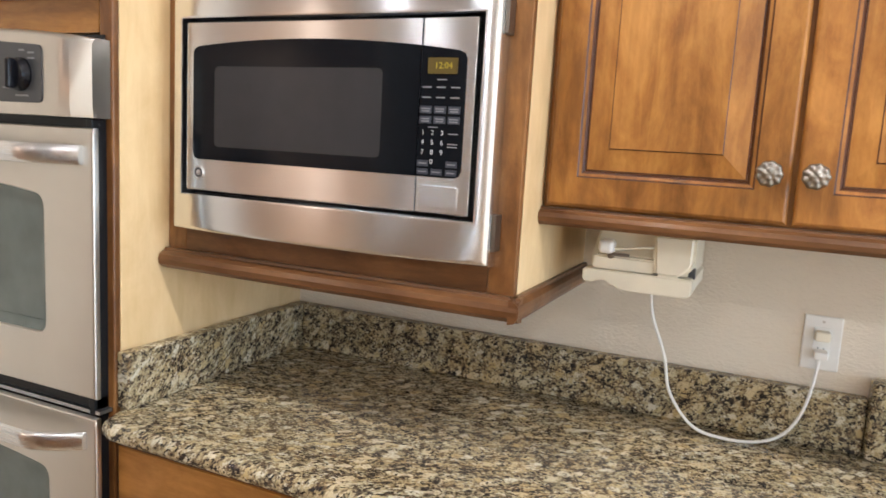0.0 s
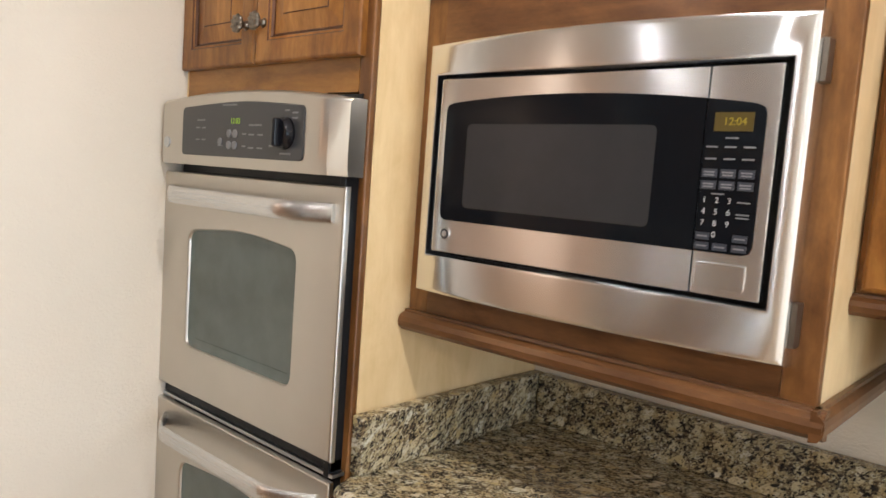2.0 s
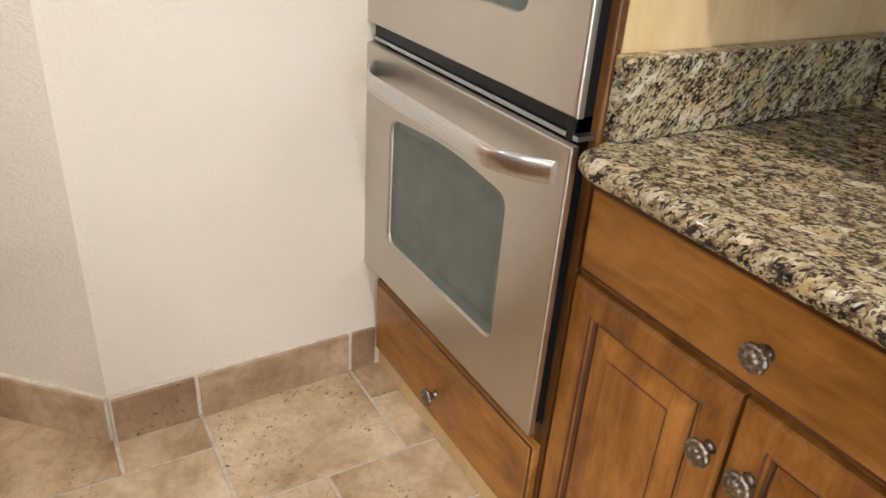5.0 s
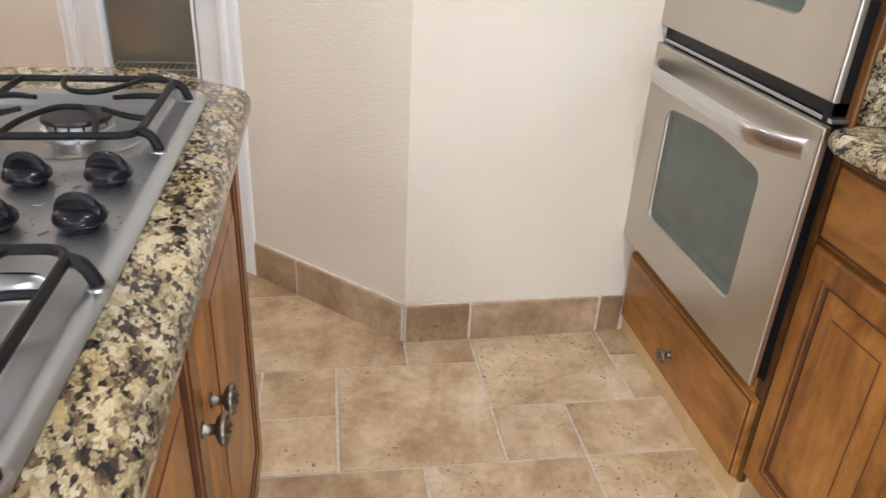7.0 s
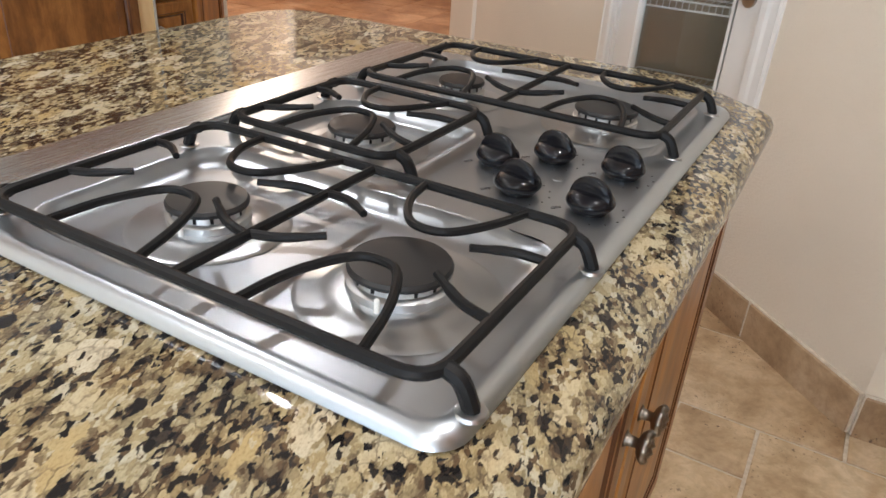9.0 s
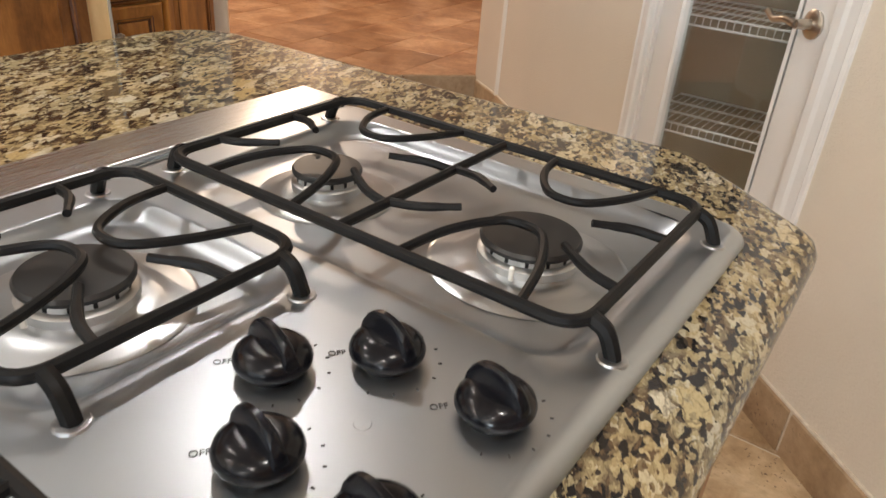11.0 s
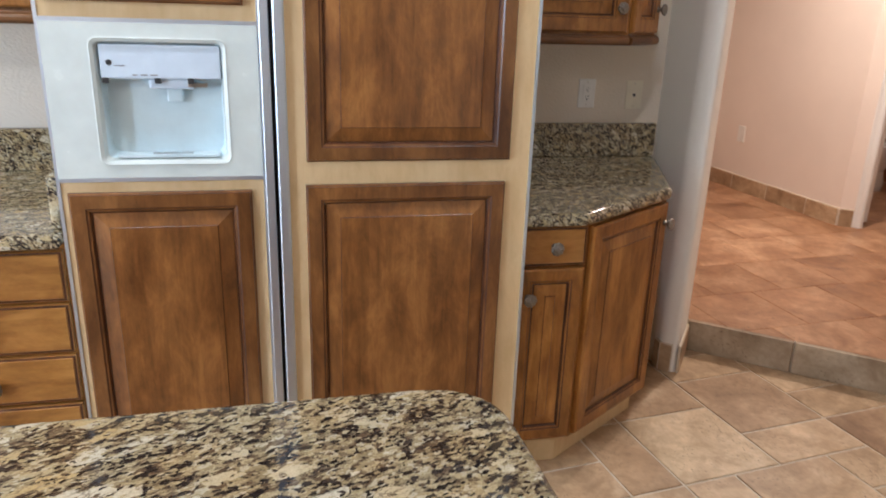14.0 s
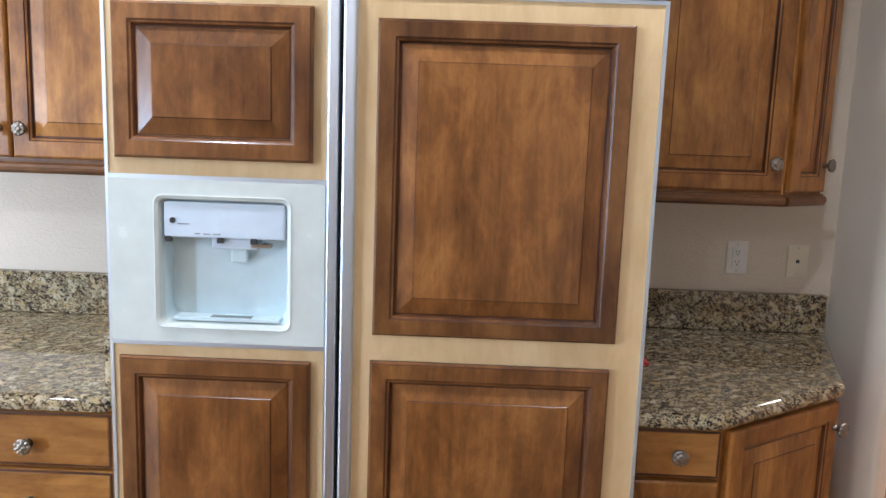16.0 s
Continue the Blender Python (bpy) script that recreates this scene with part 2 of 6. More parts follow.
bump(_nt, _b, noise_tex(_nt, _v, 300, 3), 0.3, 0.002)
GROUT = _m


def paint(name, colour, texture=0.25, rough=0.6):
    m, nt, b = material(name, rough)
    v = coords(nt)
    big = noise_tex(nt, v, 1.7, 3)
    c = ramp(nt, big, [(0.3, tuple(q * 0.95 for q in colour)), (0.7, tuple(min(1, q * 1.03) for q in colour))])
    nt.links.new(c, b.inputs["Base Color"])
    if texture:
        k = ramp(nt, noise_tex(nt, coords(nt, (1, 1, 1.6)), 95, 3, 0.5, 0.4), [(0.42, (0, 0, 0)), (0.6, (1, 1, 1))])
        bump(nt, b, k, texture, 0.004)
    return m


WALL = paint("cream_wall_paint", (0.74, 0.655, 0.54), 0.26)
# Lightened wall paint: daylight and a corner highlight are put into the colour.
WALL_LIT = paint("lit_wall_paint", (0.86, 0.82, 0.75), 0.12)
WALL_HALL = paint("hall_wall_paint", (0.82, 0.72, 0.64), 0.12)
CEILING = paint("ceiling_paint", (0.82, 0.79, 0.74), 0.15)
WHITE = paint("white_gloss_paint", (0.8, 0.78, 0.75), 0.0, 0.32)
# Darker than the room's paint: the unlit pantry's shade is in the colour.
PANTRY_SHADED = paint("pantry_paint_shaded", (0.38, 0.31, 0.22), 0.1)


def steel(name, colour, rough, axis, strength=0.02, brushed=0.0):
    m, nt, b = material(name, rough, 1.0, colour)
    if brushed:
        tg = nt.nodes.new("ShaderNodeTangent")
        tg.direction_type, tg.axis = "RADIAL", "Z"
        nt.links.new(tg.outputs[0], b.inputs["Tangent"])
        b.inputs["Anisotropic"].default_value = brushed
        b.inputs["Anisotropic Rotation"].default_value = 0.25
    s = [4, 4, 4]
    for k in range(3):
        if k != axis:
            s[k] = 1300
    v = coords(nt, tuple(s))
    n = noise_tex(nt, v, 1.0, 3, 0.6)
    vary_rough(nt, b, n, rough - 0.025, rough + 0.03)
    bump(nt, b, n, strength, 0.0003)
    sm = noise_tex(nt, coords(nt), 5, 4)
    nt.links.new(ramp(nt, sm, [(0.3, tuple(q * 0.92 for q in colour)), (0.7, colour)]), b.inputs["Base Color"])
    return m


STEEL = steel("brushed_steel", (0.57, 0.535, 0.485), 0.32, 0, 0.008, 0.6)
STEEL_MW = steel("microwave_steel", (0.8, 0.81, 0.82), 0.25, 0, 0.003, 0.98)
STEEL_TOP = steel("cooktop_steel", (0.5, 0.535, 0.575), 0.34, 1, 0.006)
CHROME = steel("polished_steel", (0.56, 0.58, 0.605), 0.31, 2, 0.01)
ALLOY = steel("burner_alloy", (0.6, 0.6, 0.595), 0.42, 2, 0.01)
STEEL_LID = steel("vent_lid_steel", (0.58, 0.59, 0.6), 0.27, 0, 0.006)
ALU = steel("aluminium_trim", (0.74, 0.82, 0.92), 0.4, 2)
PEWTER = material("pewter", 0.38, 1.0, (0.27, 0.24, 0.205))[0]
NICKEL = material("satin_nickel", 0.28, 1.0, (0.55, 0.5, 0.44))[0]


def plain(name, colour, rough, metal=0.0, spot=0.06, coat=0.0):
    m, nt, b = material(name, rough, metal)
    n = noise_tex(nt, coords(nt), 14, 5)
    nt.links.new(ramp(nt, n, [(0.3, tuple(q * (1 - spot) for q in colour)), (0.7, tuple(min(1, q * (1 + spot)) for q in colour))]), b.inputs["Base Color"])
    vary_rough(nt, b, n, max(0.02, rough - 0.03), rough + 0.05)
    b.inputs["Coat Weight"].default_value = coat
    return m


BLACKGLASS = plain("black_glass", (0.006, 0.007, 0.009), 0.05)
OVENGLASS = plain("oven_window_glass", (0.105, 0.125, 0.11), 0.12, 0.0, 0.12)
MWGLASS = plain("microwave_window", (0.034, 0.033, 0.034), 0.14)
BLACK = plain("black_enamel", (0.008, 0.008, 0.009), 0.3)
PANELGREY = plain("control_panel_grey", (0.042, 0.042, 0.044), 0.28)
KNOBBLACK = plain("black_glossy_plastic", (0.006, 0.006, 0.008), 0.19, coat=0.04)
IRON = plain("cast_iron", (0.011, 0.0105, 0.0105), 0.42, 0.0, 0.2)
IRON.node_tree.nodes["Principled BSDF"].inputs["Specular IOR Level"].default_value = 0.12
for _g, _s in ((BLACKGLASS, 0.16), (MWGLASS, 0.18), (KNOBBLACK, 0.24), (BLACK, 0.25)):
    _g.node_tree.nodes["Principled BSDF"].inputs["Specular IOR Level"].default_value = _s
CAPBLACK = plain("burner_cap", (0.013, 0.013, 0.014), 0.4, 0.0, 0.15)
CREAM = plain("cream_plastic", (0.62, 0.675, 0.65), 0.25)
# Paler and bluer than the face, brightening the recess against its shade.
RECESS_LIT = plain("dispenser_recess_lit", (0.62, 0.74, 0.78), 0.3)
CREAM2 = plain("dispenser_face", (0.6, 0.69, 0.79), 0.22)
IVORY = plain("ivory_plastic", (0.78, 0.72, 0.58), 0.35)
WHITEP = plain("white_plastic", (0.8, 0.78, 0.74), 0.3)
PORCELAIN = plain("porcelain", (0.78, 0.77, 0.75), 0.1)
BROWNTILE = travertine("bath_wall_tile", (0.2, 0.09, 0.045), (0.28, 0.14, 0.07), (0.36, 0.2, 0.11), 0.35)
INK = plain("grey_lettering", (0.2, 0.2, 0.21), 0.5)
DIGIT = plain("white_digits", (0.48, 0.48, 0.48), 0.5)
GROUT_HALL = plain("hall_grout", (0.37, 0.235, 0.145), 0.85)
HANDLE = steel("handle_steel", (0.64, 0.64, 0.64), 0.27, 0, 0.01, 0.5)
INKDARK = plain("dark_lettering", (0.06, 0.06, 0.065), 0.5)
BUTTON = plain("button_grey", (0.03, 0.034, 0.046), 0.35)
REDP = plain("red_plastic", (0.55, 0.02, 0.02), 0.35)


def glow(name, colour, strength):
    m, nt, b = material(name, 0.4, 0.0, colour)
    b.inputs["Emission Color"].default_value = (*colour, 1)
    b.inputs["Emission Strength"].default_value = strength
    return m


LEDGREEN = glow("led_green", (0.36, 0.6, 0.05), 0.16)
LEDAMBER = glow("led_amber", (0.3, 0.23, 0.015), 0.1)
LEDBACK = glow("led_back", (0.07, 0.047, 0.005), 0.03)
LENS = glow("lamp_lens", (1.0, 0.86, 0.68), 9.0)
GLASS, _nt, _b = material("door_glass", 0.02, 0.0, (0.9, 0.93, 0.92))
_b.inputs["Transmission Weight"].default_value = 1.0
_b.inputs["IOR"].default_value = 1.45


# ---- building helpers ----
WORLD = {}


def thing(name, m, label, category, group="", kind=""):
    ob = new(name)
    ob.empty_display_size = 0.05
    ob.matrix_world = m
    WORLD[ob.name] = m
    return tagged(ob, label, category, group, kind)


def mesh_of(name, bm, mats, turn=True):
    if turn:
        bmesh.ops.recalc_face_normals(bm, faces=bm.faces)
    me = bpy.data.meshes.new(name)
    bm.to_mesh(me)
    bm.free()
    for x in mats if isinstance(mats, (list, tuple)) else [mats]:
        me.materials.append(x)
    return me


def part(name, bm, mats, parent=None, label="", m=None, smooth=False, turn=True):
    """One mesh under a thing or a part; the bmesh is in world places, or in places local to m."""
    if m is not None:
        bm.transform(m)
    base = WORLD[parent.name] if parent else Matrix()
    bm.transform(base.inverted())
    if smooth:
        for f in bm.faces:
            f.smooth = True
    ob = new(name, mesh_of(name, bm, mats, turn))
    if smooth:
        ob.data.set_sharp_from_angle(angle=radians(38))
        ob.modifiers.new("even_normals", "WEIGHTED_NORMAL").keep_sharp = True
    ob.parent = parent
    WORLD[ob.name] = base
    if label:
        ob["label"] = label
    return ob


def solid(name, bm, mats, label, category, kind="", m=None, smooth=False):
    ob = part(name, bm, mats, None, "", m, smooth)
    return tagged(ob, label, category, kind=kind)


def put(name, me, parent, m, label=""):
    """An object on a shared mesh, placed by a world pose under its parent."""
    ob = new(name, me)
    ob.parent = parent
    ob.matrix_basis = WORLD[parent.name].inverted() @ m
    WORLD[ob.name] = m
    if label:
        ob["label"] = label
    return ob


def box(bm, x0, x1, y0, y1, z0, z1, bev=0.0, seg=2):
    c = [bm.verts.new((x, y, z)) for x in (x0, x1) for y in (y0, y1) for z in (z0, z1)]
    fs = [bm.faces.new([c[i] for i in q]) for q in ((0, 1, 3, 2), (4, 6, 7, 5), (0, 4, 5, 1), (2, 3, 7, 6), (0, 2, 6, 4), (1, 5, 7, 3))]
    if bev:
        es = list({e for f in fs for e in f.edges})
        bmesh.ops.bevel(bm, geom=es, offset=bev, segments=seg, affect="EDGES", profile=0.5)
    return bm


def bx(*a, **k):
    return box(bmesh.new(), *a, **k)


def loft(bm, loops, cap0=False, cap1=False, closed=True, index=None):
    rows = [[bm.verts.new(p) for p in lp] for lp in loops]
    n = len(rows[0])
    for k, (a, b) in enumerate(zip(rows, rows[1:])):
        for i in range(n if closed else n - 1):
            j = (i + 1) % n
            f = bm.faces.new((a[i], a[j], b[j], b[i]))
            if index:
                f.material_index = index[k]
    if cap0:
        bm.faces.new(rows[0][::-1])
    if cap1:
        bm.faces.new(rows[-1])
    return rows


def rect(x0, x1, z0, z1, inset, y):
    return [(x0 + inset, y, z0 + inset), (x1 - inset, y, z0 + inset), (x1 - inset, y, z1 - inset), (x0 + inset, y, z1 - inset)]


def offset_poly(pts, d):
    """A counter-clockwise outline moved inwards by d."""
    out, n = [], len(pts)
    for i in range(n):
        a, b, c = (Vector(pts[(i + k) % n][:2]) for k in (-1, 0, 1))
        u, v = (b - a).normalized(), (c - b).normalized()
        nu, nv = Vector((-u.y, u.x)), Vector((-v.y, v.x))
        w = nu + nv
        w = w / max(0.25, w.length_squared) * 2 if w.length > 1e-6 else nu
        out.append((b.x + w.x * d, b.y + w.y * d))
    return out


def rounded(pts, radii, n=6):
    """A counter-clockwise outline with its corners rounded."""
    out, m = [], len(pts)
    for i in range(m):
        a, b, c = (Vector(pts[(i + k) % m]) for k in (-1, 0, 1))
        r = radii[i] if isinstance(radii, (list, tuple)) else radii
        if r <= 0:
            out.append((b.x, b.y))
            continue
        p, q = b + (a - b).normalized() * r, b + (c - b).normalized() * r
        for k in range(n + 1):
            t = k / n
            s = p * (1 - t) ** 2 + b * 2 * t * (1 - t) + q * t * t
            out.append((s.x, s.y))
    return out


def slab(pts, profile):
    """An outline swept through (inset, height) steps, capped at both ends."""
    bm = bmesh.new()
    loft(bm, [[(x, y, z) for x, y in offset_poly(pts, d)] for d, z in profile], True, True)
    return bm


def tube(bm, pts, r, n=8, flat=1.0, caps=True):
    pts = [Vector(p) for p in pts]
    loops, up = [], None
    for i, p in enumerate(pts):
        d = (pts[min(i + 1, len(pts) - 1)] - pts[max(i - 1, 0)]).normalized()
        if up is None:
            up = Vector((0, 0, 1)) if abs(d.z) < 0.9 else Vector((1, 0, 0))
        s = d.cross(up).normalized()
        up = s.cross(d).normalized()
        rr = r[i] if isinstance(r, (list, tuple)) else r
        loops.append([p + s * math.cos(2 * math.pi * k / n) * rr + up * math.sin(2 * math.pi * k / n) * rr * flat for k in range(n)])
    loft(bm, loops, caps, caps)
    return bm


def curve(pts, n=8):
    """A smooth line through the points."""
    P = [Vector(p) for p in pts]
    P = [P[0] * 2 - P[1]] + P + [P[-1] * 2 - P[-2]]
    out = []
    for i in range(1, len(P) - 2):
        for k in range(n):
            t = k / n
            a, b, c, d = P[i - 1:i + 3]
            out.append(0.5 * ((2 * b) + (c - a) * t + (2 * a - 5 * b + 4 * c - d) * t * t + (3 * b - a - 3 * c + d) * t ** 3))
    return out + [P[-2]]


def lathe(bm, profile, n=24, m=Matrix()):
    """(radius, height) steps turned about z."""
    loft(bm, [[m @ Vector((r * math.cos(2 * math.pi * k / n), r * math.sin(2 * math.pi * k / n), z)) for k in range(n)] for r, z in profile], True, True)
    return bm


def letters(name, body, size, m, mat, parent, label=""):
    """Flat writing, its baseline along x of m and facing z of m."""
    cu = bpy.data.curves.new(name, "FONT")
    cu.body, cu.size, cu.align_x, cu.align_y, cu.extrude = body, size, "CENTER", "CENTER", 0.0002
    tmp = bpy.data.objects.new(name, cu)
    scene.collection.objects.link(tmp)
    me = bpy.data.meshes.new_from_object(tmp.evaluated_get(bpy.context.evaluated_depsgraph_get()))
    bpy.data.objects.remove(tmp)
    me.materials.clear()
    me.materials.append(mat)
    return put(name, me, parent, m, label)


def knob_mesh():
    """Round pewter knob with a knotted, pierced face; its axis is -y."""
    bm, n, loops = bmesh.new(), 36, []
    for r, z, beads, depth in ((0.009, 0.0, 0, 0), (0.006, 0.004, 0, 0), (0.005, 0.014, 0, 0), (0.012, 0.017, 0, 0), (0.0158, 0.0205, 9, 0), (0.0172, 0.0245, 9, 0.0012), (0.0155, 0.0285, 9, 0.0022),
                               (0.0125, 0.0305, 9, 0.003), (0.0095, 0.028, 9, 0.001), (0.0078, 0.031, 4, 0.0016), (0.0052, 0.0335, 4, 0.0026), (0.0022, 0.031, 4, 0.0005)):
        lift = [0.5 + 0.5 * math.cos(beads * 2 * math.pi * k / n) if beads else 0.0 for k in range(n)]
        loops.append([(r * (0.93 + 0.1 * h if beads else 1) * math.cos(2 * math.pi * k / n), r * (0.93 + 0.1 * h if beads else 1) * math.sin(2 * math.pi * k / n), z - depth * (1 - h)) for k, h in enumerate(lift)])
    loft(bm, loops, True, True)
    bm.transform(pose(0, 0, 0, 90, 0, 0) @ Matrix.Diagonal((1.27, 1.27, 1.08, 1)))
    for f in bm.faces:
        f.smooth = True
    return mesh_of("knob", bm, PEWTER)


KNOB = knob_mesh()


def door(parent, m, x0, x1, z0, z1, knob=None, t=0.02, rail=0.055, frame=None, panel=None, name="door", glaze=None):
    """Raised-panel door in the local frame m: x along, y into the cabinet, z up. Front face at y=-t."""
    fm, pm, gm = frame or WOOD, panel or PANEL, glaze or GLAZE
    bm = bmesh.new()
    loft(bm, [rect(x0, x1, z0, z1, i, y) for i, y in ((0, 0), (0, -t + 0.006), (0.003, -t + 0.002), (0.007, -t), (rail - 0.006, -t), (rail - 0.003, -t + 0.003), (rail + 0.002, -t + 0.004), (rail + 0.006, -t + 0.009), (rail + 0.006, 0))],
         False, False, index=[0, 0, 0, 0, 1, 0, 1, 1])
    d = part(name, bm, [fm, gm], parent, m=m)
    bm = bmesh.new()
    e, b = rail + 0.007, min(0.042, 0.18 * (x1 - x0))
    loft(bm, [rect(x0, x1, z0, z1, i, y) for i, y in ((e, -0.002), (e, -t + 0.010), (e + 0.003, -t + 0.010), (e + b, -t + 0.003), (e + b + 0.002, -t + 0.001), (e + b + 0.005, -t + 0.001))],
         False, True, index=[1, 1, 0, 1, 0])
    part("raised_panel", bm, [pm, gm], d, m=m)
    if knob:
        put("knob", KNOB, d, m @ pose(knob[0], -t, knob[1]), "ornate pewter knob")
    return d


def drawer(parent, m, x0, x1, z0, z1, knob=None, t=0.02):
    bm = bmesh.new()
    loft(bm, [rect(x0, x1, z0, z1, i, y) for i, y in ((0, 0), (0, -t + 0.008), (0.003, -t + 0.004), (0.009, -t + 0.003), (0.011, -t), (0.014, -t))], False, True, index=[0, 0, 1, 0, 0])
    d = part("drawer_front", bm, [WOOD_H, GLAZE], parent, m=m)
    if knob:
        put("knob", KNOB, d, m @ pose(knob[0], -t, knob[1]), "ornate pewter knob")
    return d


def moulding(parent, m, x0, x1, z0, z1, depth, name="moulding"):
    """Half-round nosing along a cabinet's foot, standing proud of y=0."""
    h = z1 - z0
    prof = [(0, 0), (-depth * 0.6, 0.05 * h), (-depth * 0.92, 0.25 * h), (-depth, 0.5 * h), (-depth * 0.92, 0.72 * h), (-depth * 0.6, 0.86 * h), (-depth * 0.45, 0.88 * h), (-depth * 0.4, h), (0, h)]
    bm = bmesh.new()
    loft(bm, [[(x, y, z0 + z) for y, z in prof] for x in (x0, x1)], True, True)
    return part(name, bm, TRIMW, parent, "rounded reddish-brown moulding", m)


# ---- the structure ----
BACK_Y, LEFT_X = 1.907, -1.85
A, D0, D1, R, J = (-1.83, 0.54), (-2.27, 0.075), (-2.925, -0.63), (-3.80, -1.66), (-3.965, -1.9)
L0, L1 = (-2.77, -2.515), (-2.955, -2.755)


def along(p, q):
    """The local frame of a wall's face from p to q: x along, y into the wall, z up."""
    return pose(p[0], p[1], 0, 0, 0, math.degrees(math.atan2(q[1] - p[1], q[0] - p[0])))


def dist(p, q):
    return math.hypot(q[0] - p[0], q[1] - p[1])


def wall(name, p, q, mat, label, z0=0.0, z1=CEIL, thick=0.12, holes=()):
    w = dist(p, q)
    bm, x = bmesh.new(), 0.0
    for h0, h1, b0, b1 in holes:
        box(bm, x, h0, 0, thick, z0, z1)
        if b0 > z0:
            box(bm, h0, h1, 0, thick, z0, b0)
        box(bm, h0, h1, 0, thick, b1, z1)
        x = h1
    box(bm, x, w, 0, thick, z0, z1)
    return solid(name, bm, mat, label, "wall", "structure", along(p, q))


wall("wall_back", (-1.97, BACK_Y), (4.62, BACK_Y), WALL, "cream painted textured wall behind the oven run", holes=[(5.33, 6.21, 1.22, 1.78)])
wall("wall_oven_side", (LEFT_X + 0.02, 0.54), (LEFT_X, BACK_Y), WALL, "cream painted textured wall beside the ovens")
wall("wall_diagonal", D1, A, WALL, "cream textured diagonal wall with the pantry door", holes=[(0.075, 0.885, 0.0, 2.06)])
wall("wall_passage", R, D1, WALL, "cream wall along the passage")
wall("wall_arch_right", J, R, WALL, "end of the passage wall at the step")
wall("wall_fridge_left", (4.62, -2.72), (-0.9, -2.72), WALL, "cream wall behind the drawers")
wall("wall_fridge_right", (-0.9, -2.85), (-2.73, -2.85), WALL, "cream wall behind the corner counter")
wall("wall_window", (4.5, BACK_Y), (4.5, -2.72), WALL, "cream wall with a wide window", holes=[(0.45, 4.17, 0.14, 2.26)])
# The wall end's daylight brightness is carried by its lightened paint.
bm = slab(rounded([(-2.72, -2.95), (-2.72, -2.57), L0, L1, (-2.35, -3.3)], [0, 0.03, 0.035, 0.03, 0], 5), [(0, 0), (0, CEIL)])
solid("wall_pillar", bm, WALL_LIT, "wall end with rounded corners beside the step, lightened as if daylit", "wall", "structure", smooth=True)
# Bullnose set proud of the corner; the lightened paint stands for its highlight.
bm = slab([(R[0] - 0.006 + 0.03 * math.cos(a), R[1] + 0.02 + 0.03 * math.sin(a)) for a in [2 * math.pi * k / 20 for k in range(20)]], [(0, 0), (0, CEIL)])
solid("wall_corner", bm, WALL_LIT, "rounded wall corner at the passage end, paler for its highlight", "wall", "structure", smooth=True)
wall("wall_hall_left", (-4.7, -6.0), (-4.86, -4.08), WALL_HALL, "pinkish cream hall wall", z0=0.1)
wall("wall_bath", (-4.86, -4.08), (-6.9, -2.68), WALL_HALL, "pinkish cream hall wall with the bathroom doorway", z0=0.1, holes=[(0.14, 0.92, 0.1, 2.2)])
wall("wall_hall_end", (-2.0, -6.0), (-4.7, -6.0), WALL_HALL, "plain hall wall", z0=0.1)
wall("wall_hall_right", (-6.9, -2.6), (-3.98, -1.84), WALL_HALL, "plain hall wall", z0=0.1)
wall("wall_hall_near", (-2.36, -3.32), (-2.0, -6.0), WALL_HALL, "plain hall wall", z0=0.1)
wall("wall_bath_back", (-6.1, -6.0), (-6.95, -3.5), WALL_HALL, "plain bathroom wall above brown tile", z0=0.1)
wall("wall_bath_side", (-4.9, -6.0), (-6.1, -6.0), WALL_HALL, "plain bathroom wall", z0=0.1)
wall("wall_bath_end", (-6.95, -3.6), (-6.9, -2.6), WALL_HALL, "plain bathroom wall", z0=0.1)
PANTRY = along(D1, D0)
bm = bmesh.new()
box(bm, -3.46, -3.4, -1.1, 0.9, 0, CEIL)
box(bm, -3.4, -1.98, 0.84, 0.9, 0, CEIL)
solid("wall_pantry", bm, PANTRY_SHADED, "pantry walls in tan darkened for the dim interior", "wall", "structure")
solid("ceiling", bx(-8.5, 4.8, -7.8, 2.2, CEIL, CEIL + 0.1), CEILING, "off-white textured ceiling", "ceiling", "structure")

# unseen windows that let the daylight in behind the walker; the second is added as fill
def window(name, m, x0, x1, z0, z1, label):
    w = thing(name, m, label, "window", kind="structure")
    for nm, (a, b, c, d) in (("window_frame", (x0, x1, z0, z0 + 0.05)), ("window_frame", (x0, x1, z1 - 0.05, z1)), ("window_frame", (x0, x0 + 0.05, z0 + 0.05, z1 - 0.05)),
                             ("window_frame", (x1 - 0.05, x1, z0 + 0.05, z1 - 0.05)), ("mullion", ((x0 + x1) / 2 - 0.02, (x0 + x1) / 2 + 0.02, z0 + 0.05, z1 - 0.05))):
        part(nm, bx(a, b, 0.03, 0.08, c, d, bev=0.004), WHITE, w, m=m)
    p = part("pane", bx(x0 + 0.05, x1 - 0.05, 0.052, 0.057, z0 + 0.05, z1 - 0.05), GLASS, w, m=m)
    p.visible_shadow = False
    return w


window("window_1", along((4.5, BACK_Y), (4.5, -2.72)), 0.45, 4.17, 0.14, 2.26, "wide white-framed window with daylight")
window("window_2_fill", along((-1.97, BACK_Y), (4.62, BACK_Y)), 5.33, 6.21, 1.22, 1.78, "white-framed window, unseen, added to light the refrigerator wall")

